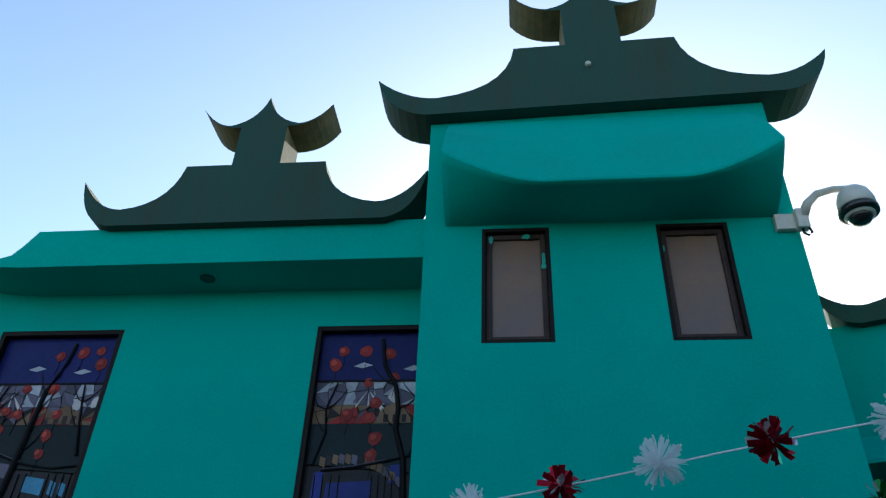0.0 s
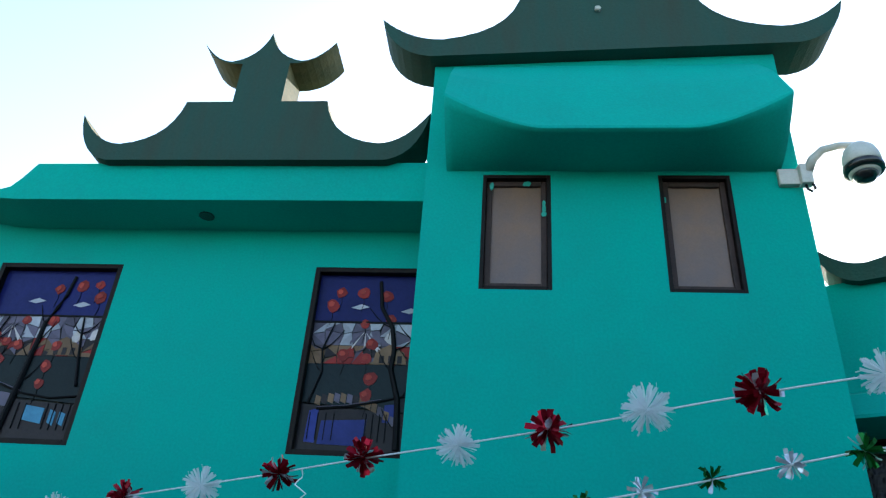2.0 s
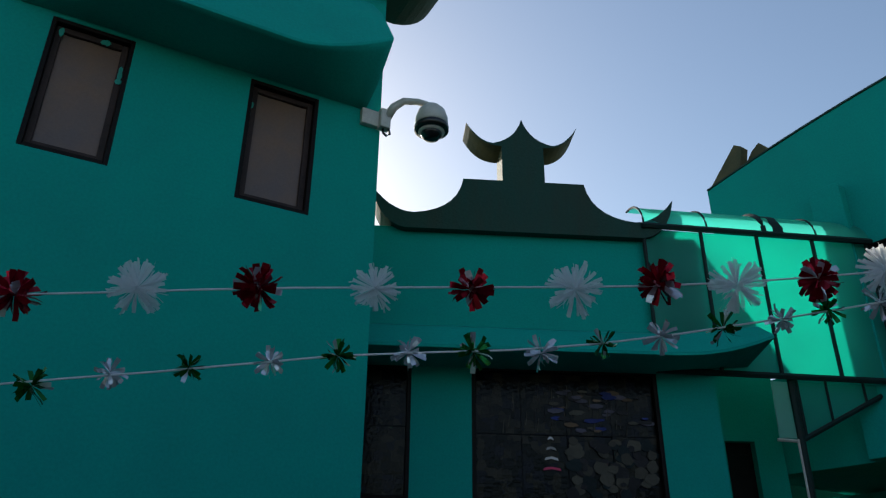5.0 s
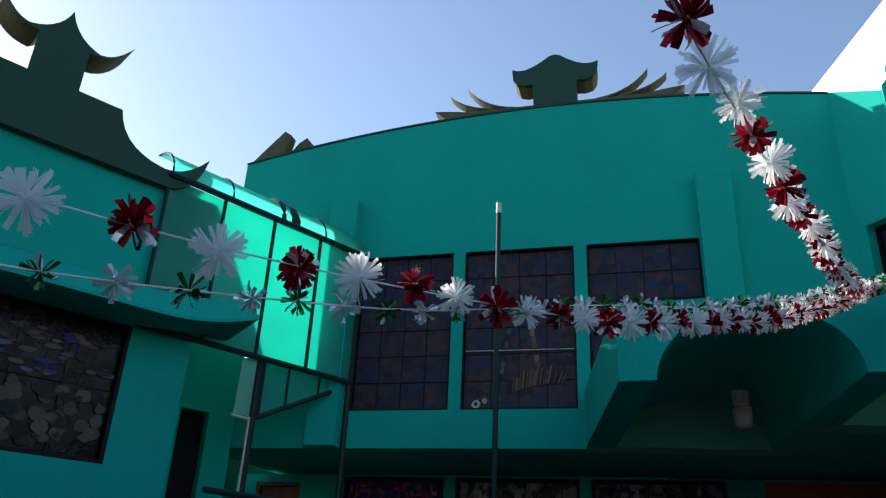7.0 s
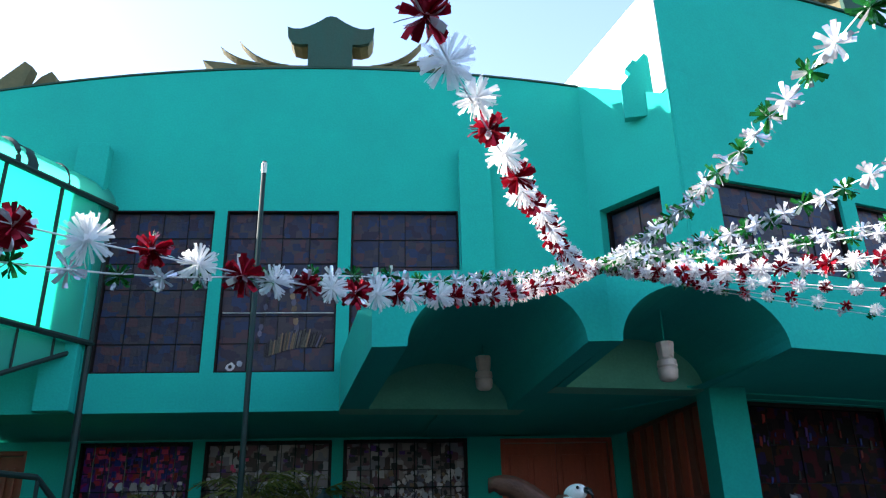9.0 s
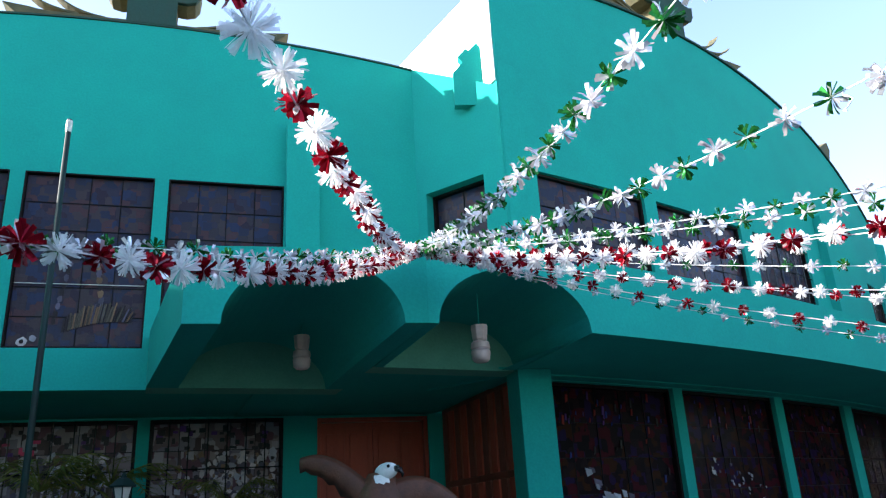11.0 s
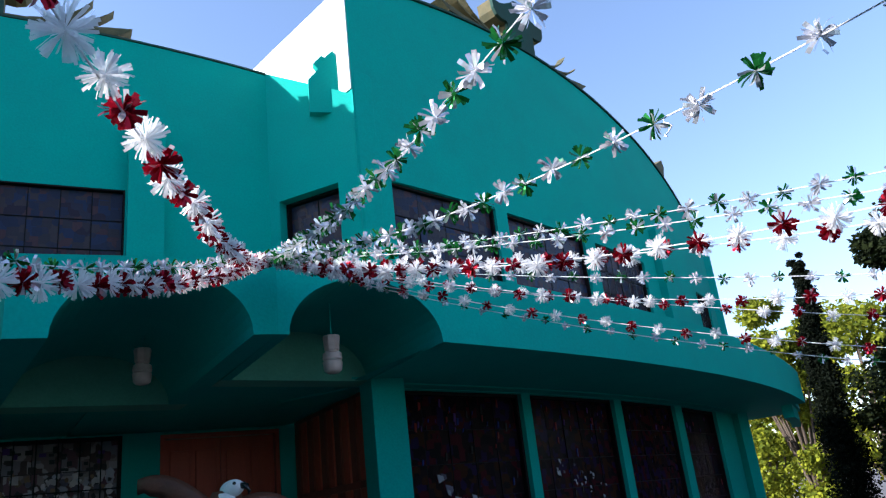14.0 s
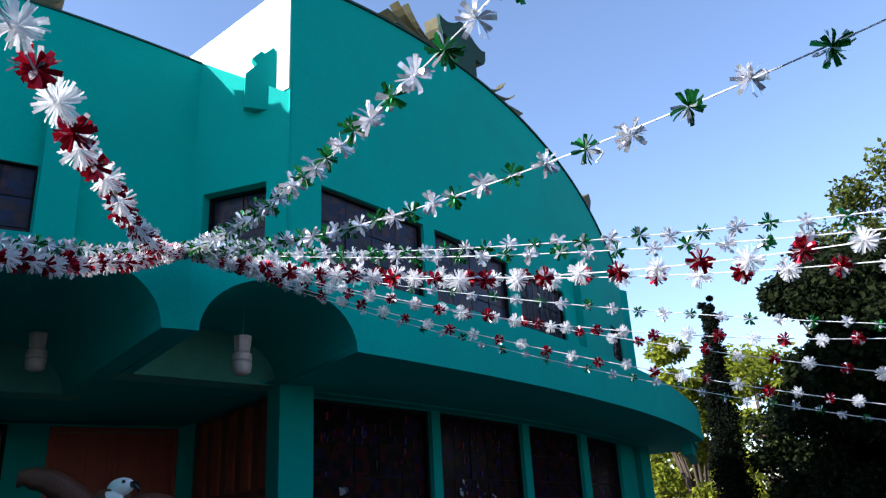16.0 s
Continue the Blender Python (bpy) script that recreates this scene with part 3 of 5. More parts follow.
# ---- tower ----
structure("wall_tower", pierced((-1.15, 2.10), lambda u: 7.03 + 0.035 * u, 0.0, [(-0.63, -0.03, 4.50, 5.66), (0.90, 1.51, 4.50, 5.66)], 0.3, straight), TEAL, TOWER, "teal painted plaster front of the tower")
structure("wall_tower_left", boxes((-1.15, -0.85, 0.3, 3.2, 0, 7.05)), TEAL, TOWER, "teal painted side wall of the tower")
structure("wall_tower_right", boxes((1.82, 2.10, 0.3, 3.2, 0, 7.05)), TEAL, TOWER, "teal painted side wall of the tower")
structure("wall_tower_back", boxes((-0.85, 1.85, 2.9, 3.2, 0, 7.05)), TEAL, TOWER, "teal painted back wall of the tower")
structure("roof_tower", boxes((-0.85, 1.85, 0.3, 2.9, 6.85, 7.0)), ROOF, TOWER, "flat roof slab of the tower", "roof")


def tower_window(name, u, w, h, label, smears):
    ob = base(name, on(TOWER, u, 0.0, 4.50), label, "window", kind="structure")
    plain_frame(ob, w, h, 0.035, 0.1, FRAME)
    b = 0.036
    part("sash", boxes((b, b + 0.05, 0.05, 0.09, b, h - b), (w - b - 0.05, w - b, 0.05, 0.09, b, h - b), (b + 0.05, w - b - 0.05, 0.05, 0.09, b, b + 0.05), (b + 0.05, w - b - 0.05, 0.05, 0.09, h - b - 0.05, h - b), bevel=0.008), RED_FRAME, ob)
    bm = bmesh.new()
    nz = 9
    g = [[bm.verts.new((b + 0.045 + (w - 2 * b - 0.09) * i / 6, 0.078 + 0.004 * math.sin(i * 1.9 + j * 1.3), b + 0.045 + (h - 2 * b - 0.09) * j / nz)) for i in range(7)] for j in range(nz + 1)]
    for j in range(nz):
        for i in range(6):
            bm.faces.new((g[j][i], g[j][i + 1], g[j + 1][i + 1], g[j + 1][i]))
    part("pane", bm, BLIND, ob, "dusty pane with a pale mauve blind behind", smooth=True)
    part("dark_backing", boxes((0.01, w - 0.01, 0.1, 0.115, 0.01, h - 0.01)), DARK_ROOM, ob)
    rng = random.Random(u)
    for k in range(smears):
        x, z = (rng.uniform(0.06, w - 0.08), h - rng.uniform(0.05, 0.2)) if k % 2 else (rng.choice((0.045, w - 0.06)), h - rng.uniform(0.1, 0.4))
        flat(blob(x, z, rng.uniform(0.012, 0.03), 7, rng.uniform(0.8, 2.4), rng), 0.043, GREEN_DRIP, "paint_smear", ob, 0.004)
    return ob


tower_window("window_3", -0.63, 0.60, 1.16, "narrow window with worn brown sash and paint smears", 7)
tower_window("window_4", 0.90, 0.61, 1.16, "narrow window with worn brown sash and pale blind", 1)

# eyebrow canopy over the tower's windows: straight at the wall, turned up along its front edge
bm = bmesh.new()
N = 40
cols = []
for i in range(N + 1):
    s = i / N
    u = -0.96 + 2.90 * s
    e = max(0.0, abs(s - 0.5) * 2 - 0.42) / 0.58
    front = 5.70 + 0.37 * e ** 1.5
    under = [(u, -0.004 - 0.586 * k / 8, 5.70 + (front - 5.70) * (k / 8) ** 1.6) for k in range(9)]
    cols.append([bm.verts.new(p) for p in under + [(u, -0.588, front + 0.03), (u, -0.30, front + 0.03 + (6.98 - front) * 0.55), (u, -0.004, 6.98)]])
for a, b in zip(cols, cols[1:]):
    for k in range(11):
        bm.faces.new((a[k], b[k], b[k + 1], a[k + 1])).smooth = k < 8
bm.faces.new(cols[0])
bm.faces.new(cols[-1][::-1])
structure("window_canopy", bm, TEAL, TOWER, "teal plaster canopy with upturned ends over two windows", "canopy")
pagoda(on(TOWER, 0.56, -0.14, 7.06) @ Matrix.Rotation(radians(-2), 4, "Y"), 2.25, 0.83, 0.29, 0.54, 0.225, 0.885, 0.83, 1.50, 1.80, 1.97, 0.0, 0.44, "large dark green pagoda-shaped roof ornament on the tower")
bolt = turned([(0.03, 0), (0.03, 0.03), (0.018, 0.04)], 14)
bmesh.ops.rotate(bolt, verts=bolt.verts, matrix=Matrix.Rotation(radians(90), 3, "X"))
ob = new("roof_lamp_socket", mesh_of("roof_lamp_socket", bolt, GREY))
ob.matrix_world = on(TOWER, 0.45, -0.145, 7.60)
tagged(ob, "small round pale lamp socket on the dark roof ornament", "lamp socket")

# dome camera on its bracket at the tower's corner
dome = base("security_camera", on(TOWER, 2.10, -0.02, 5.62), "pale dome security camera on a curved wall bracket", "security camera")
part("back_plate", boxes((-0.20, -0.03, -0.035, 0.02, -0.09, 0.07), bevel=0.008), GREY, dome)
part("junction_box", boxes((-0.04, 0.06, -0.09, 0.0, -0.11, 0.09), bevel=0.012), GREY, dome)
part("arm", tube([(0.03, -0.05, 0.02), (0.08, -0.09, 0.13), (0.16, -0.13, 0.20), (0.28, -0.18, 0.205), (0.40, -0.22, 0.175)], [0.045, 0.04, 0.034, 0.03, 0.03], 14), GREY, dome, smooth=True)
DC = (0.405, -0.22, -0.015)
part("dome_housing", turned([(0.035, 0.19), (0.075, 0.18), (0.125, 0.125), (0.148, 0.05), (0.152, -0.02), (0.145, -0.028)], 30, at=DC), GREY, dome, smooth=True)
part("trim_ring", turned([(0.15, -0.032), (0.158, -0.045), (0.156, -0.085), (0.125, -0.1), (0.105, -0.085)], 30, at=DC), BLACK, dome, smooth=True)
part("inner_ring", turned([(0.118, -0.09), (0.12, -0.105), (0.095, -0.118)], 30, at=DC), GREY, dome, smooth=True)
part("lens_bubble", turned([(0.1, -0.1), (0.095, -0.135), (0.065, -0.17), (0.022, -0.185)], 26, at=DC), BLACK, dome, "black glossy lens bubble", smooth=True)
part("cable", tube([(0.0, -0.05, -0.11), (0.0, -0.06, -0.16), (0.03, -0.07, -0.19), (0.06, -0.07, -0.16), (0.05, -0.06, -0.10)], 0.012, 8), BLACK, dome, smooth=True)

# ---- gate house ----
structure("wall_gate", pierced((-1.5, 3.09), 5.19, 0.0, [(-0.36, 0.13, 2.48, 3.8), (0.70, 2.51, 2.47, 3.72)], 0.3, straight), TEAL, GATE, "teal painted plaster front of the gate house")
structure("wall_gate_side", boxes((2.79, 3.09, 0.3, 3.5, 0, 5.19)), TEAL, GATE, "teal painted side wall of the gate house")
structure("wall_gate_back", boxes((-1.5, 2.79, 3.2, 3.5, 0, 5.19)), TEAL, GATE, "teal painted back wall of the gate house")
structure("roof_gate", boxes((-1.5, 2.79, 0.3, 3.2, 5.0, 5.15)), ROOF, GATE, "flat roof slab of the gate house", "roof")
structure("wall_stair", pierced((3.09, 4.32), 4.3, 0.0, [(3.66, 4.0, 0.0, 3.33)], 0.25, lambda u, y, z: (u, y + 1.2, z)), TEAL, GATE, "teal painted wall beside the stair with a dark doorway")
ob = base("door_1", on(GATE, 3.66, 1.25, 0.0), "dark closed door in the stair wall", "door", kind="structure")
part("door_leaf", boxes((0.0, 0.34, 0.05, 0.1, 0, 3.33), (0.04, 0.3, 0.04, 0.05, 1.9, 3.2), (0.04, 0.3, 0.04, 0.05, 0.3, 1.7), bevel=0.004), FRAME, ob)
leaded_window("window_5", on(GATE, -0.36, 0.0, 2.48), 0.49, 1.32, 1, 2, GLASS_BROWN, "narrow dark stained-glass window")
w6 = leaded_window("window_6", on(GATE, 0.70, 0.0, 2.47), 1.81, 1.25, 4, 2, GLASS_BROWN, "wide dark leaded window with a pebble pattern")
rng = random.Random(5)
for i in range(70):  # rounded stones in the lower half
    cx, cz = rng.uniform(0.92, 1.74), rng.uniform(0.07, 0.58)
    flat(blob(cx, cz, rng.uniform(0.03, 0.085), 9, rng.uniform(0.55, 1.1), rng), 0.05 - 0.0002 * i, rng.choice((G_STONE, G_STONE, G_EARTH, G_FIELD, G_EARTH)), "stone_glass", w6, 0.008)
for i in range(46):  # flat clouds and water over them
    cx, cz = rng.uniform(0.75, 1.72), rng.uniform(0.66, 1.1)
    r = rng.uniform(0.03, 0.09)
    flat(blob(cx, cz, r, 7, 0.32, rng), 0.05 - 0.0002 * i, rng.choice((G_STONE, G_LILAC, G_EARTH, G_EARTH, G_DEEP, G_OCHRE)), "cloud_glass", w6, 0.008)
for i in range(40):  # thin straight reeds
    cx, cz = rng.uniform(0.25, 1.5), rng.uniform(0.62, 1.0)
    flat([(cx, cz), (cx + 0.008, cz), (cx + 0.02, cz + rng.uniform(0.08, 0.16)), (cx + 0.013, cz + 0.1)], 0.047, rng.choice((G_STONE, G_EARTH)), "reed_glass", w6, 0.006)
for i in range(4):  # bright strips of a small tower
    a, b, z = 0.66 + 0.018 * i, 0.83 - 0.018 * i, 0.30 + 0.092 * i
    flat([(a, z), ((a + b) / 2, z + 0.012), (b, z - 0.004), (b - 0.01, z + 0.02), ((a + b) / 2, z + 0.034), (a + 0.012, z + 0.024)], 0.046, G_PALE if i else G_PINK, "bright_glass_strip", w6, 0.006)
# curved canopy over the gate house windows
bm = bmesh.new()
cols = []
for i in range(31):
    s = i / 30
    u = -1.3 + 4.75 * s
    e = max(0.0, (s - 0.80) / 0.20)
    zb = 3.70 + 0.20 * e ** 2
    cols.append([bm.verts.new(p) for p in ((u, -0.004, 3.70 + 0.1 * e), (u, -0.60, zb), (u, -0.60, zb + 0.03), (u, -0.35, 3.98 + 0.12 * e), (u, -0.004, 4.12))])
for a, b in zip(cols, cols[1:]):
    for k in range(4):
        bm.faces.new((a[k], b[k], b[k + 1], a[k + 1]))
    bm.faces.new((a[4], b[4], b[0], a[0]))
bm.faces.new(cols[0])
bm.faces.new(cols[-1][::-1])
structure("gate_canopy", bm, TEAL, GATE, "teal plaster canopy with an upturned tip over the windows", "canopy")
pagoda(on(GATE, 1.27, -0.1, 5.135), 1.61, 0.65, 0.23, 0.47, 0.18, 0.61, 0.615, 1.085, 1.335, 1.415, 0.0, 0.36, "dark green pagoda-shaped roof ornament on the gate house")


# ---- covered stair bridge of green sheets ----
bridge = base("stair_bridge", Matrix.Identity(4), "covered bridge of translucent green sheets in a dark steel frame", "covered bridge")
PA, PB = Vector((6.62, 3.78, 0)), Vector((8.22, 2.72, 0))
bu = (PB - PA).normalized()
bn = Vector((-bu.y, bu.x, 0))  # away from the courtyard


def bp(s, d, z):
    p = PA + bu * s + bn * d
    return (p.x, p.y, z)


def slab(bm, pts, d):
    a = [bm.verts.new(bp(s, d, z)) for s, z in pts]
    b = [bm.verts.new(bp(s, d + 0.012, z)) for s, z in pts]
    bm.faces.new(a)
    bm.faces.new(b[::-1])
    for i in range(len(pts)):
        j = (i + 1) % len(pts)
        bm.faces.new((a[i], b[i], b[j], a[j]))


cuts = [-0.55, 0.09, 0.72, 1.36, 2.0]
for i in range(4):
    bm = bmesh.new()
    slab(bm, [(cuts[i], 3.74), (cuts[i + 1], 3.74), (cuts[i + 1], 5.27), (cuts[i], 5.27)], 0.0)
    part("side_sheet", bm, PANEL, bridge, "translucent green corrugated sheet")
ribs = [-0.55, 0.15, 0.80, 1.40, 2.08]
bend = lambda s, k, lift=0.0: bp(s, -0.06 + 0.42 * (1 - math.cos(math.pi * 0.5 * k / 8)), 5.29 + lift + 0.36 * math.sin(math.pi * 0.5 * k / 8))
for i in range(4):  # barrel roof
    bm = bmesh.new()
    rows = [[bm.verts.new(bend(ribs[i] + 0.01, k)), bm.verts.new(bend(ribs[i + 1] - 0.01, k))] for k in range(9)]
    for k in range(8):
        bm.faces.new((rows[k][0], rows[k][1], rows[k + 1][1], rows[k + 1][0]))
    part("roof_sheet", bm, PANEL, bridge, "bent translucent green roof sheet", smooth=True)
for s in cuts:
    part("frame_upright", tube([bp(s, -0.02, 3.7), bp(s, -0.02, 5.27)], 0.022, 6), DARK_POST, bridge)
for i, s in enumerate(ribs):
    part("roof_rib", tube([bend(s, k, 0.008) for k in range(9)], 0.012 if i != 2 else 0.03, 6), DARK_POST, bridge)
# torn sealing strip over one joint of the roof
bm = bmesh.new()
rows = [[bm.verts.new(bend(0.90 + 0.012 * math.sin(2.3 * k), k, 0.012)), bm.verts.new(bend(1.02 + 0.015 * math.sin(1.7 * k), k, 0.012))] for k in range(9)]
for k in range(8):
    bm.faces.new((rows[k][0], rows[k][1], rows[k + 1][1], rows[k + 1][0]))
part("joint_strip", bm, DARK_POST, bridge, "dark peeling sealing strip", smooth=True)
part("eave_beam", tube([bp(-0.58, -0.06, 5.28), bp(2.11, -0.06, 5.28)], 0.034, 6), DARK_POST, bridge)
part("sill_beam", tube([bp(-0.58, -0.02, 3.72), bp(2.03, -0.02, 3.72)], 0.032, 6), DARK_POST, bridge)
bm = bmesh.new()
slab(bm, [(2.02, 3.70), (0.95, 3.17), (0.95, 3.70)], 0.1)
part("stair_side_sheet", bm, PANEL, bridge, "triangular green sheet beside the stair")
bm = bmesh.new()
slab(bm, [(0.645, 3.14), (0.84, 3.14), (0.85, 3.70), (0.66, 3.70)], 0.1)
part("end_sheet", bm, BRIGHT_SHEET, bridge, "narrow end sheet, coloured pale for sunlit glare")
part("end_rail", tube([bp(0.62, 0.1, 3.12), bp(0.86, 0.1, 3.11)], 0.016, 6), GREY, bridge, "pale steel rail")
part("stringer", tube([bp(2.03, 0.08, 3.70), bp(0.87, 0.08, 3.12)], 0.028, 6), DARK_POST, bridge)
for s in (0.91, 1.23, 1.64):
    part("brace", tube([bp(s, 0.08, 3.14 + (s - 0.9) * 0.5), bp(s, 0.08, 3.72)], 0.022 if s < 1 else 0.014, 6), DARK_POST, bridge)
part("post", tube([bp(0.83, 0.08, 0.0), bp(0.86, 0.08, 3.72)], 0.038, 8), DARK_POST, bridge)
# thin pale bar: the sunlit rim of the post, made as colour
part("sunlit_edge", tube([bp(0.785, 0.05, 0.0), bp(0.80, 0.05, 3.12)], 0.012, 6), GREY, bridge, "pale strip standing for sunlight along the post")
part("post", tube([bp(2.0, 0.0, 0.0), bp(2.0, 0.0, 3.72)], 0.04, 8), DARK_POST, bridge)
part("handrail", tube([bp(0.2, -0.35, 2.335), bp(1.38, -0.35, 2.31), bp(1.42, -0.35, 2.28), bp(1.9, -0.35, 1.85)], 0.028, 8), DARK_POST, bridge)
part("baluster", tube([bp(1.42, -0.35, 0.0), bp(1.40, -0.35, 2.3)], 0.02, 6), DARK_POST, bridge)


# ---- main hall, left wing ----
def left_top(u):
    return 7.18 - 0.0245 * (u + 1.0) ** 2


structure("wall_main_left", pierced((-5.15, 2.10), left_top, 2.99, [(-5.0, -3.85, 4.05, 5.45), (-3.34, -2.2, 3.4, 5.26), (-2.06, -0.8, 3.4, 5.26), (-0.66, 0.56, 3.6, 5.26)], 0.3, straight), TEAL, MAIN, "teal painted upper wall of the main hall with arched parapet")
structure("soffit_main_left", boxes((-5.15, 2.1, 0.3, 2.2, 2.995, 3.1)), TEAL, MAIN, "teal soffit under the overhanging upper floor", "soffit")
structure("wall_main_left_end", boxes((-5.15, -4.85, 2.4, 6.0, 2.95, 6.5)), TEAL, MAIN, "teal painted end wall of the main hall")
structure("wall_main_back", boxes((-5.15, 5.0, 6.0, 6.3, 0.0, 6.0)), TEAL, MAIN, "teal painted back wall of the main hall")
structure("roof_main_left", boxes((-4.85, 2.05, 0.3, 6.0, 5.85, 6.0)), ROOF, MAIN, "flat roof slab of the main hall", "roof")
for nm, u0, u1, z0, c, r in (("window_7", -3.34, -2.2, 3.4, 4, 6), ("window_8", -2.06, -0.8, 3.4, 4, 6), ("window_9", -0.66, 0.56, 3.6, 4, 5)):
    ob = leaded_window(nm, on(MAIN, u0, 0.0, z0), u1 - u0, 5.26 - z0, c, r, GLASS_NIGHT, "large dark violet leaded glass window", 0.018)
    if nm == "window_8":
        rng = random.Random(21)
        for k in range(34):  # striped pale beast
            f = k / 33
            x, z = 0.50 + 0.60 * f, 0.17 + 0.07 * math.sin(3.0 * f) + 0.10 * f * f
            h = 0.09 + 0.10 * math.sin(math.pi * (0.15 + 0.8 * f)) + rng.uniform(-0.02, 0.03)
            flat([(x, z), (x + 0.015, z - 0.004), (x + 0.05 * f + 0.02, z + h), (x + 0.05 * f + 0.006, z + h * 1.02)], 0.05 - 0.0001 * k, rng.choice((G_OCHRE, G_STONE, G_LILAC, G_EARTH, G_STONE)), "pale_shard", ob)
        for k in range(9):  # two pale stems behind it
            flat(blob(0.42 + 0.012 * k, 0.28 + 0.075 * k, 0.026, 6, 1.6, rng), 0.05, rng.choice((G_LILAC, G_EARTH)), "stem_glass", ob)
            flat(blob(0.86 - 0.012 * k, 0.36 + 0.07 * k, 0.032, 6, 1.5, rng), 0.05, rng.choice((G_LILAC, G_EARTH, G_OCHRE)), "stem_glass", ob)
        flat(blob(0.16, 0.07, 0.05, 8), 0.05, G_PALE, "white_rosette_glass", ob)
        flat(blob(0.16, 0.07, 0.025, 8), 0.044, G_EARTH, "rosette_heart", ob)
        flat(blob(0.255, 0.105, 0.035, 8), 0.05, G_SNOW, "white_rosette_glass", ob)
        part("pale_rod", tube([(0.03, 0.035, 0.66), (u1 - u0 - 0.03, 0.035, 0.655)], 0.005, 6), GREY, ob)


def pilaster(m, w, z0, z1, name, proud=0.13):
    pts = [(0, z0), (w, z0), (w, z1 - 0.07)] + [(w - 0.07 + 0.07 * math.cos(a), z1 - 0.07 + 0.07 * math.sin(a)) for a in (0.4, 0.8, 1.2, 1.57)] + [(0.04, z1), (0, z1 - 0.04)]
    return structure(name, prism(pts, -proud, -0.003, 0.01), TEAL, m, "teal plaster pilaster with a rounded top", "pilaster")


pilaster(on(MAIN, 0.575, 0, 0), 0.37, 3.5, 6.03, "pilaster_1")
pilaster(on(MAIN, -3.79, 0, 0), 0.36, 3.0, 6.06, "pilaster_2")

# slanting face between the wings
P0, P1 = Vector((7.815, -2.775, 0)), Vector((6.79, -3.42, 0))
fu = (P1 - P0).normalized()
SLANT = Matrix(((fu.x, -fu.y, 0, P0.x), (fu.y, fu.x, 0, P0.y), (0, 0, 1, 0), (0, 0, 0, 1)))
FL = (P1 - P0).length
# top edge slopes along the shadow line that falls on this wall
structure("wall_slanting", pierced((0.0, FL), lambda u: 6.97 - 0.60 * u, 2.95, [(0.14, 0.95, 3.9, 5.22)], 0.5, straight), TEAL, SLANT, "teal painted slanting wall between the two wings")
leaded_window("window_10", on(SLANT, 0.14, 0.12, 3.9), 0.81, 1.32, 2, 3, GLASS_NIGHT, "dark window set deep in the slanting wall", 0.03)
# stepped teal piece: the crest's cast shadow on the white wall, built as shape
CORNER = Matrix(((-0.31, 0.95, 0, 7.01), (-0.95, -0.31, 0, -3.32), (0, 0, 1, 0), (0, 0, 0, 1)))
structure("crest_shadow_cutout", prism([(-0.30, 6.46), (-0.30, 6.53), (-0.18, 6.67), (-0.235, 6.745), (-0.135, 6.855), (-0.10, 6.83), (0.0, 6.93), (0.17, 6.62), (0.32, 6.56), (0.32, 6.1), (-0.30, 6.1)], 0.0, 0.1), TEAL, CORNER, "teal cut-out shaped as the roof crest's shadow", "parapet")


# ---- main hall, right wing (bowed in plan) ----
def bow(w, y, z):
    x, t = 6.75 + 0.17 * w + 0.0188 * w * w, 0.17 + 0.0376 * w
    k = 1 / math.hypot(1, t)
    return (x + y * k, -3.3 - w + y * k * t, z)


def bow_frame(w0, w1):
    a, b = Vector(bow(w0, 0, 0)), Vector(bow(w1, 0, 0))
    d = (b - a).normalized()
    return Matrix(((d.x, -d.y, 0, a.x), (d.y, d.x, 0, a.y), (0, 0, 1, 0), (0, 0, 0, 1))), (b - a).length


def right_top(w):
    return 8.12 - 0.028 * (w - 3.6) ** 2 - (0.03 * (w - 7) ** 2 if w > 7 else 0)


RW = [(0.56, 2.24), (2.46, 4.23), (4.53, 6.15), (8.7, 9.6)]
structure("wall_main_right", pierced((0.12, 10.1), right_top, 2.95, [(a, b, 3.5, 5.25) for a, b in RW], 0.3, bow, 0.3), TEAL, Matrix.Identity(4), "teal painted bowed upper wall of the right wing")
for i, (a, b) in enumerate(RW):
    m, ln = bow_frame(a, b)
    leaded_window("window_%d" % (11 + i), m @ Matrix.Translation((0, 0.04, 3.5)), ln, 1.75, 4, 5, GLASS_NIGHT, "dark violet leaded glass window with iron bars" if i > 1 else "dark violet leaded glass window", 0.03, 0.05, grille=i > 1)
m, ln = bow_frame(6.65, 6.95)
pilaster(m, 0.32, 3.0, 6.0, "pilaster_3")
m, ln = bow_frame(0.14, 0.42)
pilaster(m, 0.26, 3.0, 6.55, "pilaster_4", 0.008)
# white in place of sunlit teal: the glare is put into the colour
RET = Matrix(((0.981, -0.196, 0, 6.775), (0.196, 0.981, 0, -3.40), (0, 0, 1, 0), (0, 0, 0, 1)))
structure("wall_return", prism([(0.0, 6.3), (4.5, 6.3), (4.5, 7.72), (0.0, 7.74)], -0.25, -0.003), WHITE, RET, "return wall of the right wing's parapet, white for sunlight")
structure("wall_right_end", boxes((0.05, 6.0, -0.3, 0.0, 0.0, 6.4)), TEAL, Matrix.Translation(bow(10.1, 0, 0)), "teal painted end wall of the right wing")
bm = bmesh.new()
lo = [bm.verts.new(bow(w, 0.3, 5.9)) for w in range(1, 12)]
hi = [bm.verts.new(bow(w, 5.0, 5.9)) for w in range(1, 12)]
for i in range(10):
    bm.faces.new((lo[i], lo[i + 1], hi[i + 1], hi[i]))
structure("roof_main_right", bm, ROOF, Matrix.Identity(4), "flat roof of the right wing", "roof")


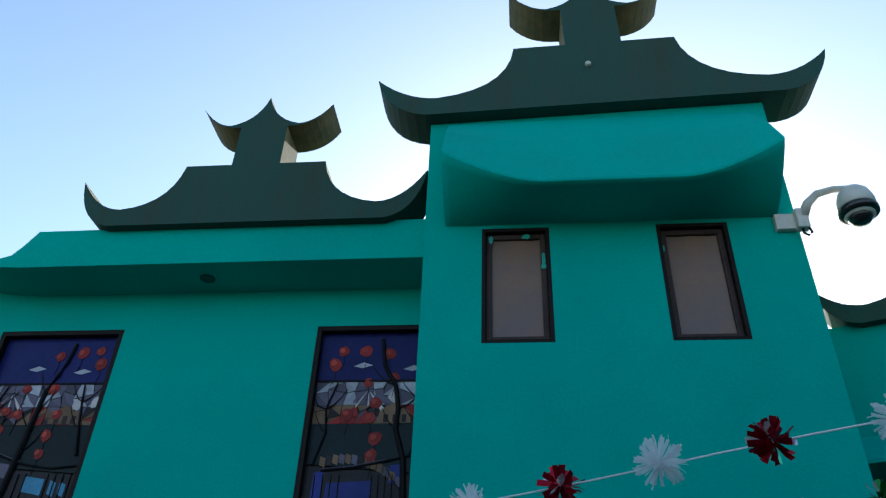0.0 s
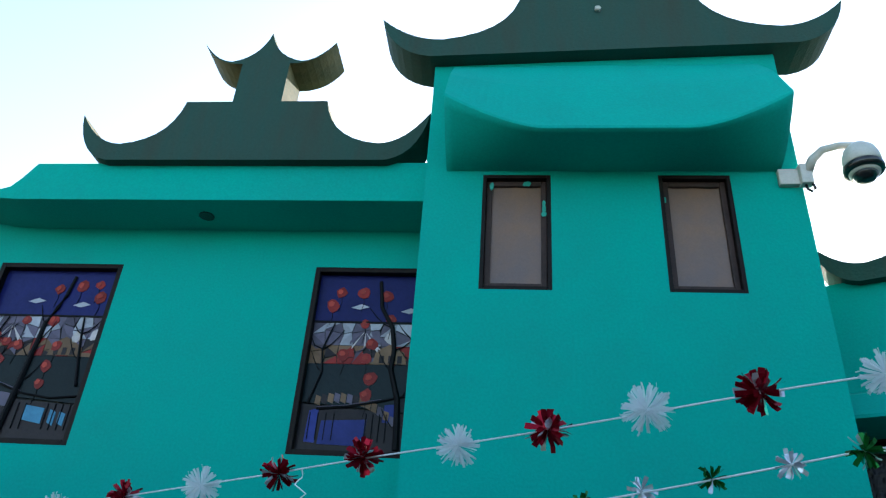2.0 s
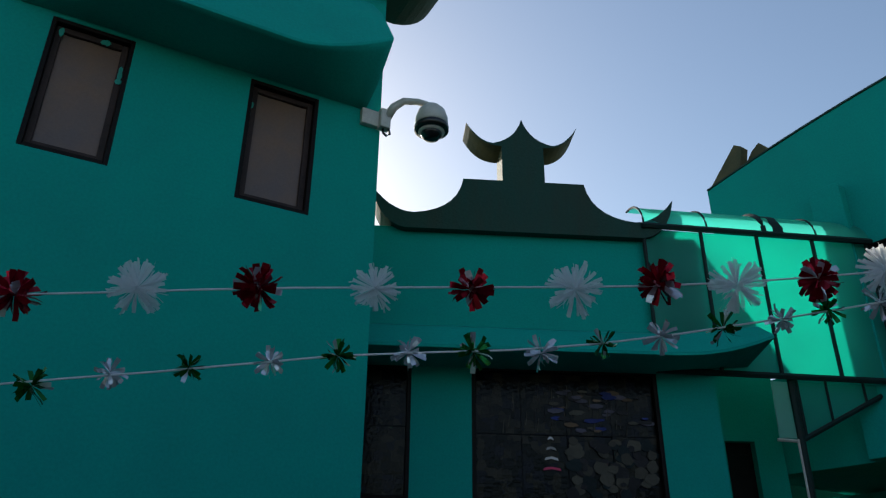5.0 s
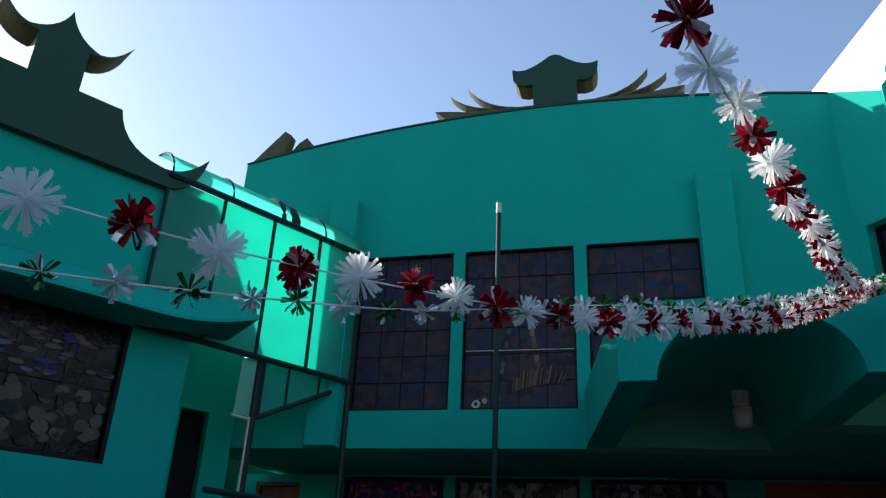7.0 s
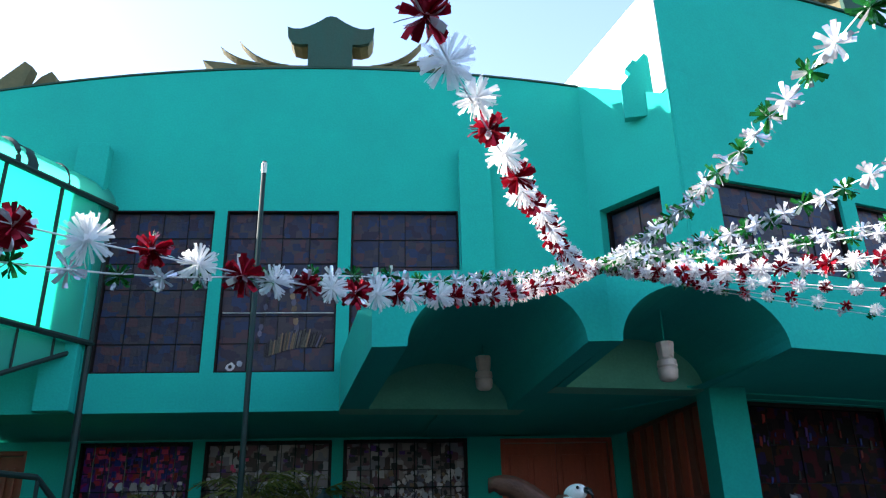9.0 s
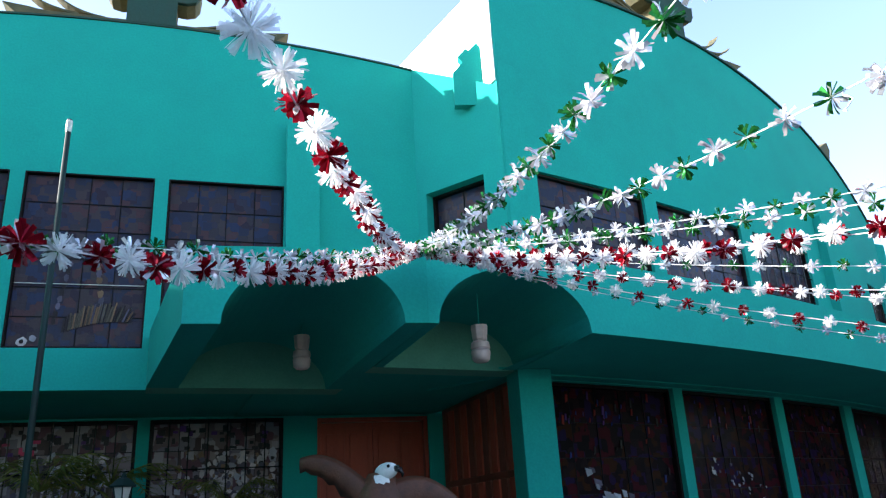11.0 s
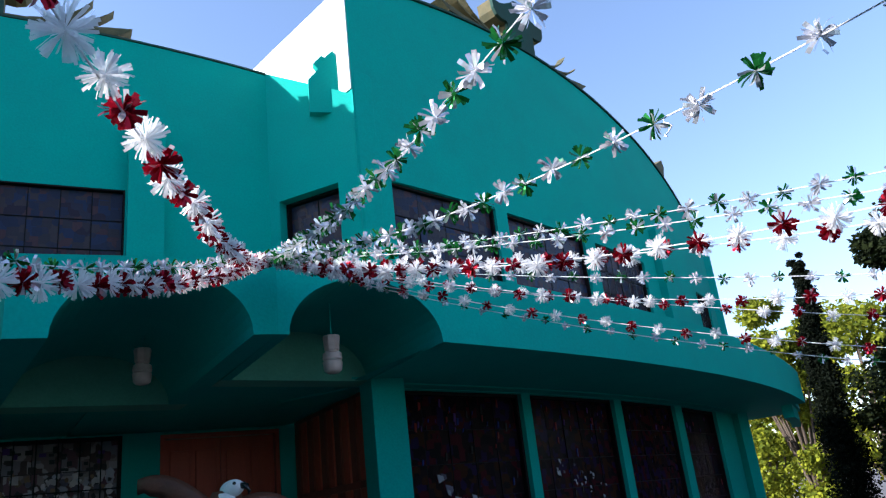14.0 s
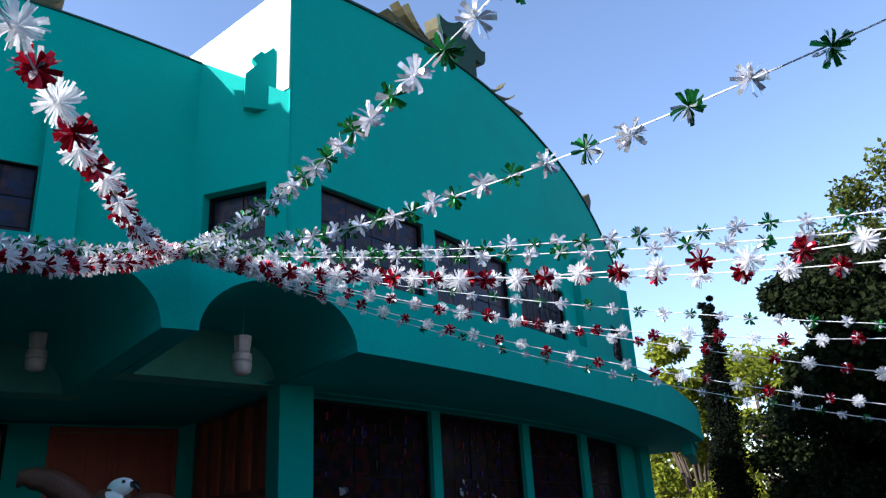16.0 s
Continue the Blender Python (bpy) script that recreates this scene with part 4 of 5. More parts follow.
structure("coping_left", pierced((-5.15, 2.1), lambda u: left_top(u) + 0.026, 5.0, [], 0.36, lambda u, y, z: (u, y - 0.015, max(z, left_top(u) + 0.004)), 0.3), ROOF, MAIN, "dark green coping along the arched parapet", "coping")
structure("coping_right", pierced((0.12, 10.1), lambda w: right_top(w) + 0.035, 5.0, [], 0.36, lambda w, y, z: bow(w, y - 0.03, max(z, right_top(w) + 0.004)), 0.3), ROOF, Matrix.Identity(4), "dark green coping along the bowed parapet", "coping")


# canopy band in front of the right wing
def band(w, y, z):
    x, t = 5.09 + 0.19 * w + 0.0188 * w * w, 0.19 + 0.0376 * w
    k = 1 / math.hypot(1, t)
    return (x + y * k, -3.3 - w + y * k * t, z)


structure("canopy_band", pierced((-0.06, 10.7), 3.55, 2.95, [], 0.2, band, 0.3), TEAL, Matrix.Identity(4), "teal bowed canopy band along the right wing", "canopy")
structure("canopy_band_end", pierced((10.7, 14.0), lambda w: 3.5 - 0.16 * (w - 10.7), 2.72, [], 0.2, lambda w, y, z: band(w, y + 0.25, z), 0.3), TEAL, Matrix.Identity(4), "lower teal end of the canopy band", "canopy")
bm = bmesh.new()
ra = [[bm.verts.new(p) for p in (band(w, 0.2, 2.965), bow(w, 0.9, 2.965), bow(w, 0.05, 3.12), band(w, 0.2, 3.12))] for w in [-0.06 + 0.4 * i for i in range(33)]]
for a, b in zip(ra, ra[1:]):
    for k in range(4):
        bm.faces.new((a[k], b[k], b[(k + 1) % 4], a[(k + 1) % 4]))
structure("soffit_right", bm, TEAL, Matrix.Identity(4), "teal soffit slab of the canopy", "soffit")


# ---- porch with two barrel vaults ----
def vault(name, f0, f1, b0, b1, a0, a1, rise, label):
    f0, f1, b0, b1 = (Vector((*p, 0)) for p in (f0, f1, b0, b1))
    bm = bmesh.new()
    ss = sorted({0.0, a0, a1, 1.0, *[a0 + (a1 - a0) * (0.5 - 0.5 * math.cos(math.pi * i / 22)) for i in range(23)]})
    rows = []
    for s in ss:
        c, r = (a0 + a1) / 2, (a1 - a0) / 2
        z = 2.95 + (rise * math.sqrt(max(0.0, 1 - ((s - c) / r) ** 2)) if a0 <= s <= a1 else 0)
        p, q = f0.lerp(f1, s), b0.lerp(b1, s)
        rows.append([bm.verts.new(v) for v in ((p.x, p.y, z), (q.x, q.y, z), (q.x, q.y, 3.5), (p.x, p.y, 3.5))])
    for a, b in zip(rows, rows[1:]):
        for k in range(4):
            bm.faces.new((a[k], b[k], b[(k + 1) % 4], a[(k + 1) % 4]))
    bm.faces.new(rows[0])
    bm.faces.new(rows[-1][::-1])
    return structure(name, bm, TEAL, Matrix.Identity(4), label, "porch")


F0, F1, F2 = (5.22, -0.16), (4.95, -1.80), (5.07, -3.235)
B0, B1, B1R, B2 = (7.70, 0.044), (7.72, -1.85), (6.55, -1.847), (6.665, -3.324)
vault("porch_left", F0, F1, B0, B1, 0.15, 0.90, 0.47, "teal porch roof with an arched vault")
vault("porch_right", F1, F2, B1R, B2, 0.056, 0.97, 0.46, "teal porch roof with an arched vault")


def strip(name, a, b, z0, z1, t, label, category="wall", mat=TEAL):
    a, b = Vector((*a, 0)), Vector((*b, 0))
    d = (b - a).normalized()
    m = Matrix(((d.x, -d.y, 0, a.x), (d.y, d.x, 0, a.y), (0, 0, 1, 0), (0, 0, 0, 1)))
    return structure(name, boxes((0, (b - a).length, 0, t, z0, z1)), mat, m, label, category)


strip("lunette_wall_left", B0, B1, 2.952, 3.52, 0.36, "grey-green lunette wall closing the vault", mat=LUNETTE)
strip("lunette_wall_right", B1R, B2, 2.952, 3.52, 0.3, "grey-green lunette wall closing the vault", mat=LUNETTE)
bm = bmesh.new()
pts = [(6.6, -1.9), (6.66, -3.4), (8.6, -3.9), (10.6, -3.2), (10.6, -1.0), (8.0, -1.0), (7.85, -1.75)]
a = [bm.verts.new((*p, 2.97)) for p in pts]
b = [bm.verts.new((*p, 2.99)) for p in pts]
bm.faces.new(a)
bm.faces.new(b[::-1])
for i in range(7):
    bm.faces.new((a[i], b[i], b[(i + 1) % 7], a[(i + 1) % 7]))
structure("soffit_porch", bm, TEAL, Matrix.Identity(4), "teal soffit over the entrance", "soffit")

# ---- ground floor ----
GROUND_LEFT = wall_frame(-94.9, 9.8)
holes = [(-5.3, -4.65, 0.0, 2.85), (-4.03, -2.67, 0.6, 2.93), (-2.52, -0.96, 0.6, 2.93), (-0.82, 0.728, 0.6, 2.93), (1.144, 2.573, 0.0, 2.92)]
structure("wall_ground_left", pierced((-5.6, 4.2), 2.95, 0.0, holes, 0.3, straight), TEAL, GROUND_LEFT, "teal painted ground floor wall of the left wing")
for i, (a, b, c, d) in enumerate(holes[1:4]):
    ob = leaded_window("window_%d" % (15 + i), on(GROUND_LEFT, a, 0, c), b - a, d - c, 5, 7, GLASS_VIOLET if i == 0 else GLASS_ROSE, "dark ground floor stained-glass window with iron bars", 0.04, 0.08, grille=True)

    rng = random.Random(60 + i)
    wide = b - a
    # a pale painted scene in the middle, coloured glass above it
    for k in range(230):
        x, z = min(wide - 0.12, max(0.06, rng.gauss(wide * (0.72, 0.55, 0.62)[i], wide * 0.2))), rng.uniform(1.15, 1.95 if i else 1.85)
        r = rng.uniform(0.02, 0.055)
        flat(blob(x, z, r, rng.choice((4, 5, 6)), rng.uniform(0.7, 1.5), rng), 0.068 - 0.0001 * k, rng.choice((G_PALE, G_PALE, G_PALE, G_LILAC, G_EARTH, G_OCHRE, G_SNOW)), "pale_shard", ob, 0.006)
    for k in range(110 if i == 0 else 40):
        x, z = rng.uniform(0.06, wide - 0.14), rng.uniform(1.88, 2.22) if i == 0 else rng.uniform(1.95, 2.2)
        w, h = rng.uniform(0.03, 0.08), rng.uniform(0.03, 0.08)
        mats = (G_PINK, G_PINK, G_POPPY, G_VIOLET, G_DEEP, G_EARTH) if i == 0 else (G_PINK, G_EARTH, G_EARTH, G_POPPY, G_VIOLET) if x < 0.5 and i == 1 else (G_EARTH, G_EARTH, G_FIELD, G_VIOLET)
        flat([(x, z), (x + w, z), (x + w, z + h), (x, z + h)], 0.066 - 0.00012 * k, rng.choice(mats), "coloured_shard", ob, 0.006)


def panel_door(name, m, w, h, label, WOOD=WOOD):
    ob = base(name, m, label, "door", kind="structure")
    plain_frame(ob, w, h, 0.05, 0.14, WOOD)
    for k in range(2):
        x0 = 0.055 + k * (w - 0.11) / 2
        lw = (w - 0.11) / 2 - 0.006
        leaf = part("door_leaf", boxes((x0, x0 + lw, 0.06, 0.11, 0.02, h - 0.06), bevel=0.004), WOOD, ob)
        for j, (za, zb) in enumerate(((0.2, 0.9), (1.0, 1.75), (1.85, h - 0.2))):
            for i in range(2):
                xa = x0 + 0.06 + i * (lw - 0.06) / 2
                part("panel", boxes((xa, xa + (lw - 0.18) / 2, 0.03, 0.06, za, zb), bevel=0.012), WOOD, leaf)
        part("handle", tube([(x0 + (lw - 0.05 if k == 0 else 0.05), 0.02, 0.95), (x0 + (lw - 0.05 if k == 0 else 0.05), 0.02, 1.2)], 0.012, 8), BEAK, leaf)
    return ob


panel_door("door_2", on(GROUND_LEFT, 1.144, 0.02, 0.0), 1.429, 2.92, "red-brown wooden double door with raised panels")
panel_door("door_3", on(GROUND_LEFT, -5.3, 0.02, 0.0), 0.65, 2.85, "dark red-brown wooden door", DARK_WOOD)


def low(w, y, z):
    x, t = 6.95 + 0.17 * w + 0.0188 * w * w, 0.17 + 0.0376 * w
    k = 1 / math.hypot(1, t)
    return (x + y * k, -3.3 - w + y * k * t, z)


LW = [(0.5, 2.42), (2.58, 4.52), (4.72, 6.6), (6.9, 8.8)]
structure("wall_ground_right", pierced((0.35, 10.5), 2.96, 0.0, [(a, b, 0.3, 2.94) for a, b in LW], 0.3, low, 0.3), TEAL, Matrix.Identity(4), "teal painted ground floor wall of the right wing")
for i, (w0, w1) in enumerate(LW):
    a, b = Vector(low(w0, 0, 0)), Vector(low(w1, 0, 0))
    d = (b - a).normalized()
    m = Matrix(((d.x, -d.y, 0, a.x), (d.y, d.x, 0, a.y), (0, 0, 1, 0.3), (0, 0, 0, 1)))
    ob = leaded_window("window_%d" % (18 + i), m @ Matrix.Translation((0, 0.06, 0)), (b - a).length, 2.64, 5, 7, GLASS_RED, "dark red and violet ground floor stained-glass window", 0.04, 0.06)
    rng = random.Random(80 + i)
    wide = (b - a).length
    for k in range((44, 30, 8, 8)[i]):
        s = rng.uniform(0.012, 0.04)
        if k % 3:
            x, z, mats = rng.uniform(0.25, wide - 0.15), rng.uniform(2.2, 2.5), (G_VIOLET, G_POPPY, G_DEEP, G_VIOLET, G_EARTH)
        else:
            x, z, mats = rng.uniform(0.1, wide - 0.15), rng.uniform(1.3, 2.2), (G_EARTH, G_DEEP, G_EARTH, G_POPPY)
        flat([(x, z), (x + s * 0.8, z + rng.uniform(-0.02, 0.02)), (x + s, z + s * 2.2), (x + 0.01, z + s * 2.4)], 0.045, rng.choice(mats), "shard", ob, 0.008)
    if i < 2:
        for k in range(26):
            t = k / 25
            x = wide * (0.30 + 0.42 * t + rng.uniform(-0.02, 0.02)) if i == 0 else wide * rng.uniform(0.25, 0.8)
            z = (1.72 - 0.42 * math.sqrt(t) + rng.uniform(-0.1, 0.06)) if i == 0 else 1.95 - 0.6 * (x / wide) ** 2 + rng.uniform(-0.35, 0.02)
            s = rng.uniform(0.03, 0.07) if i == 0 else rng.uniform(0.012, 0.03)
            mats = (G_SNOW, G_LILAC, G_SNOW, G_LILAC, G_OCHRE if t > 0.5 else G_SNOW)
            flat([(x, z), (x + s * 1.3, z + rng.uniform(-0.03, 0.03)), (x + s * 1.1, z + s * 1.2), (x - s * 0.3, z + s * 1.5)], 0.04 + 0.0004 * k, rng.choice(mats), "pale_shard", ob, 0.006)
col = base("porch_column", Matrix.Translation((6.72, -3.46, 0)) @ Matrix.Rotation(radians(-6), 4, "Z"), "square teal plaster porch column", "column", kind="structure")
part("shaft", boxes((-0.17, 0.17, -0.17, 0.17, 0.0, 2.96), bevel=0.012), TEAL, col)
part("plinth", boxes((-0.2, 0.2, -0.2, 0.2, 0.0, 0.25), bevel=0.01), TEAL, col)
strip("wall_entrance_side", (9.4, -3.55), (6.86, -3.44), 0.0, 2.96, 0.15, "dark panelled wall beside the entrance", mat=DARK_WOOD)

sm = bpy.data.objects["wall_entrance_side"]
for k in range(11):
    for z0, z1 in ((0.15, 1.05), (1.12, 2.0), (2.07, 2.9)):
        part("panel", boxes((0.1 + 0.225 * k, 0.27 + 0.225 * k, -0.03, -0.002, z0, z1), bevel=0.008), WOOD if k % 2 else DARK_WOOD, sm)

# added to close the gap behind the bridge; its shade is in the colour
structure("backing_wall", boxes((3.2, 7.5, 3.6, 3.85, 0.0, 3.3)), ROOF, GATE, "wall added behind the covered bridge, dark green for shade")
# unseen walls, added to cut low skylight and darken window reflections
strip("unseen_wall_west", (-9.0, 12.0), (-9.0, -12.0), 0.0, 3.4, 0.25, "unseen dark green wall added to shape the courtyard's light", mat=ROOF)
strip("unseen_wall_south", (-9.0, -14.0), (4.0, -14.0), 0.0, 5.5, 0.25, "unseen dark green wall added to shape the courtyard's light", mat=ROOF)


# ---- roof crests on the main hall ----
def crest(m, label, s=1.0):
    """A low pagoda roof crest: a base board, paired curled horns at its ends and a small pagoda in the middle."""
    ob = base("roof_crest", m, label, "roof ornament", "crests on the main hall")
    part("base_board", boxes((-1.42 * s, 1.42 * s, 0.02, 0.6, -0.03, 0.035), bevel=0.008), CREST, ob)
    for sx in (-1, 1):
        for y, x0, x1, z1 in ((0.03, 0.78, 1.36, 0.31), (0.05, 0.50, 1.14, 0.42)):
            lower = bent((x0, 0.036), ((x0 + 2 * x1) / 3, 0.07), (x1, z1))
            upper = bent((x1, z1), ((x0 + 1.9 * x1) / 2.9, 0.10), (x0, 0.06))
            part("horn", prism([(sx * x * s, z * s) for x, z in [(x0, 0.036)] + lower + upper], y, y + 0.16), CREST, ob)
        part("end_tip", prism([(sx * 1.42 * s, -0.02), (sx * 1.1 * s, 0.036), (sx * 1.3 * s, 0.07), (sx * 1.56 * s, 0.10)], 0.03, 0.5), CREST, ob)
    r = [(0.27, 0.0), (0.27, 0.34), (0.38, 0.33), (0.48, 0.36), (0.53, 0.44), (0.545, 0.60), (0.47, 0.565), (0.38, 0.565), (0.28, 0.60), (0.16, 0.67), (0.07, 0.75), (0.0, 0.77)]
    pts = [(x * s, z * s) for x, z in r] + [(-x * s, z * s) for x, z in r[:-1]][::-1]
    part("pagoda_cutout", prism(pts, 0.0, 0.05, 0.006), ROOF, ob, "dark green pagoda cut-out")
    part("pagoda_back", prism([(x * 0.97, z * 0.97) for x, z in pts], 0.052, 0.3), CREST, ob)
    return ob


crest(on(MAIN, -0.98, -0.02, 7.2), "weathered green-gold pagoda crest with curled horns")


def wing_peak(m, label):
    """A folded ridge tile with a stepped outline."""
    ob = base("ridge_ornament", m, label, "roof ornament", "ridge ornaments")
    part("ridge_left", prism([(-0.35, 0.0), (0.05, 0.42), (0.13, 0.36), (0.05, 0.0)], 0.0, 0.12, 0.006), CREST, ob)
    part("ridge_right", prism([(-0.1, 0.0), (0.16, 0.34), (0.25, 0.40), (0.31, 0.33), (0.30, 0.0)], 0.14, 0.34, 0.006), CREST, ob)
    return ob


wing_peak(on(MAIN, -4.75, 0.05, 6.76) @ Matrix.Scale(1.25, 4), "weathered green-gold folded ridge ornament")
m, ln = bow_frame(3.2, 3.7)
crest(m @ Matrix.Translation((0.27, 0.0, 8.13)), "weathered green-gold pagoda crest with curled horns", 1.18)
m, ln = bow_frame(8.0, 8.6)
wing_peak(m @ Matrix.Translation((0.3, 0.05, 7.42)) @ Matrix.Rotation(radians(19), 4, "Y") @ Matrix.Scale(1.7, 4), "weathered green-gold folded ridge ornament")


# ---- lamps under the porch ----
def porch_lamp(x, y, z):
    ob = base("porch_lamp", Matrix.Translation((x, y, z)), "pale ceiling lamp with a ribbed jar shade", "lamp", "porch lamps")
    part("cap", turned([(0.07, 0.305), (0.074, 0.29), (0.064, 0.19), (0.05, 0.17)], 8), LAMP, ob)
    part("collar", turned([(0.05, 0.175), (0.075, 0.16), (0.08, 0.115), (0.07, 0.1)], 20), LAMP, ob)
    part("shade", turned([(0.072, 0.1), (0.08, 0.085), (0.072, 0.02), (0.05, 0.0)], 20), LAMP, ob, "ribbed pale shade", smooth=True)
    part("rod", tube([(0, 0, 0.3), (0, 0, 0.62)], 0.005, 8), TEAL, ob)
    return ob


# ---- flag pole ----
pole = base("flag_pole", Matrix.Translation((6.45, 0.80, 0)), "slim dark green steel flag pole with a pale cap", "pole")
part("shaft", tube([(0, 0, 0), (0, 0, 5.0)], [0.028, 0.021], 12), DARK_POST, pole, smooth=True)
part("cap", turned([(0.023, 4.88), (0.026, 4.9), (0.026, 4.98), (0.015, 5.0)], 12), GREY, pole)


# ---- eagle statue (one plain mesh) ----
def eagle():
    bm = bmesh.new()
    turned([(0.10, -0.5), (0.17, -0.3), (0.19, -0.1), (0.15, 0.08), (0.09, 0.18)], 16, bm)
    for sx in (-1, 1):
        sec = []
        for i in range(13):
            s = i / 12
            x = sx * (0.07 + (0.53 if sx < 0 else 0.56) * s)
            zc = 0.06 + (0.25 * math.sin(1.9 * s) if sx < 0 else 0.10 * math.sin(3.0 * s) - 0.20 * s ** 1.5)
            h = (0.26 if sx < 0 else 0.30) * (1 - 0.72 * s) * (1 + 0.12 * math.cos(i * 2.6))
            sec.append([bm.verts.new((x, -0.05 + 0.12 * s + dy, zc + dz)) for dy, dz in ((0, 0.055 * (1 - 0.5 * s)), (-0.05 * (1 - 0.6 * s), 0.0), (-0.02, -0.55 * h), (0, -h), (0.045 * (1 - 0.6 * s), 0.0))])
        for a, b in zip(sec, sec[1:]):
            for k in range(5):
                bm.faces.new((a[k], b[k], b[(k + 1) % 5], a[(k + 1) % 5]))
        bm.faces.new(sec[0])
        bm.faces.new(sec[-1][::-1])
    nb = len(bm.faces)
    hd = bmesh.ops.create_uvsphere(bm, u_segments=16, v_segments=12, radius=0.082)
    for v in hd["verts"]:
        v.co = Vector((v.co.x * 0.85, v.co.y * 1.4 - 0.1, v.co.z * 0.86 - 0.12 * v.co.y + 0.21))
    sk = turned([(0.13, 0.06), (0.115, 0.12), (0.085, 0.18)], 14, bm, (0, -0.04, 0))
    n2 = len(bm.faces)
    tube([(0, -0.19, 0.225), (0, -0.25, 0.215), (0, -0.275, 0.175), (0, -0.27, 0.15)], [0.028, 0.024, 0.014, 0.005], 8, bm)
    for sx in (-1, 1):
        e = bmesh.ops.create_uvsphere(bm, u_segments=8, v_segments=6, radius=0.014)
        for v in e["verts"]:
            v.co += Vector((sx * 0.06, -0.175, 0.245))
    bm.faces.ensure_lookup_table()
    turn, neck = Matrix.Rotation(radians(55), 3, "Z"), Vector((0, -0.03, 0.06))
    for v in {v for f in bm.faces[nb:] for v in f.verts}:
        v.co = neck + turn @ (v.co - neck) * 0.86
    for i, f in enumerate(bm.faces):
        f.material_index = 0 if i < nb else (1 if i < n2 else 2)
    me = mesh_of("eagle_statue", bm, FEATHER, True)
    me.materials.append(WHITE)
    me.materials.append(BLACK)
    ob = new("eagle_statue", me)
    return tagged(ob, "brown eagle statue with white head and spread wings", "statue")


eg = eagle()
eg.matrix_world = Matrix.Translation((5.58, -1.60, 1.80)) @ Matrix.Rotation(radians(-112), 4, "Z")
ped = base("pedestal", Matrix.Translation((5.55, -1.585, 0)), "plain white stone pedestal under the statue", "pedestal")
part("block", boxes((-0.25, 0.25, -0.25, 0.25, 0.0, 1.2), bevel=0.015), WHITE, ped)
part("cap_slab", boxes((-0.3, 0.3, -0.3, 0.3, 1.202, 1.29), bevel=0.012), WHITE, ped)


# ---- garlands ----
def rosette_mesh(name, mat, strips, size, width, seed, curl, glint=None):
    rng = random.Random(seed)
    bm = bmesh.new()
    heart = bm.verts.new((0, 0, 0))
    for i in range(strips):
        th = 2 * math.pi * i / strips + rng.uniform(-0.2, 0.2)
        th += 0.2 * math.sin(5 * th + seed)
        ph = rng.uniform(-1.15, 1.15)
        d = Vector((math.cos(th) * math.cos(ph), math.sin(ph), math.sin(th) * math.cos(ph)))
        side = d.cross(Vector((rng.uniform(-1, 1), rng.uniform(-1, 1), rng.uniform(-1, 1)))).normalized()
        nrm = d.cross(side)
        ln = size * rng.uniform(0.84, 1.06)
        rows = []
        for s, wd in ((0.4, 0.75), (0.75, 1.0), (1.0, 0.95)):
            c = d * ln * s + nrm * curl * ln * s * s * rng.uniform(0.6, 1.3)
            rows.append((bm.verts.new(c - side * width * wd / 2), bm.verts.new(c + side * width * wd / 2)))
        # about one strip in six turns silver: sun glints given as foil colour
        bright = 1 if glint and rng.random() < 0.16 else 0
        bm.faces.new((heart, rows[0][0], rows[0][1])).material_index = bright
        for a, b in zip(rows, rows[1:]):
            bm.faces.new((a[0], a[1], b[1], b[0])).material_index = bright
    me = bpy.data.meshes.new(name)
    bm.to_mesh(me)
    bm.free()
    me.materials.append(mat)
    if glint:
        me.materials.append(glint)
    return me


ROS = {
    "w": [rosette_mesh("white_rosette", WHITE_FILM, 110, 0.066, 0.009, 10 + k, 0.2) for k in range(3)],
    "r": [rosette_mesh("red_rosette", RED_FOIL, 46, 0.060, 0.018, 20 + k, 0.3, SILVER_FOIL) for k in range(3)],
    "s": [rosette_mesh("silver_rosette", SILVER_FOIL, 26, 0.047, 0.013, 30 + k, 0.3) for k in range(3)],
    "g": [rosette_mesh("green_rosette", GREEN_FOIL, 26, 0.046, 0.013, 40 + k, 0.3, SILVER_FOIL) for k in range(3)],
}
HUB = Vector((4.80, -1.66, 3.43))


def smooth_table(tab, s):
    for (a, za), (b, zb) in zip(tab, tab[1:]):
        if s <= b:
            break
    i = tab.index((a, za))
    ma = (zb - tab[i - 1][1]) / (b - tab[i - 1][0]) if i else (zb - za) / (b - a)
    mb = (tab[i + 2][1] - za) / (tab[i + 2][0] - a) if i + 2 < len(tab) else (zb - za) / (b - a)
    t, h = (s - a) / (b - a), b - a
    return (2 * t ** 3 - 3 * t ** 2 + 1) * za + (t ** 3 - 2 * t ** 2 + t) * h * ma + (3 * t ** 2 - 2 * t ** 3) * zb + (t ** 3 - t ** 2) * h * mb


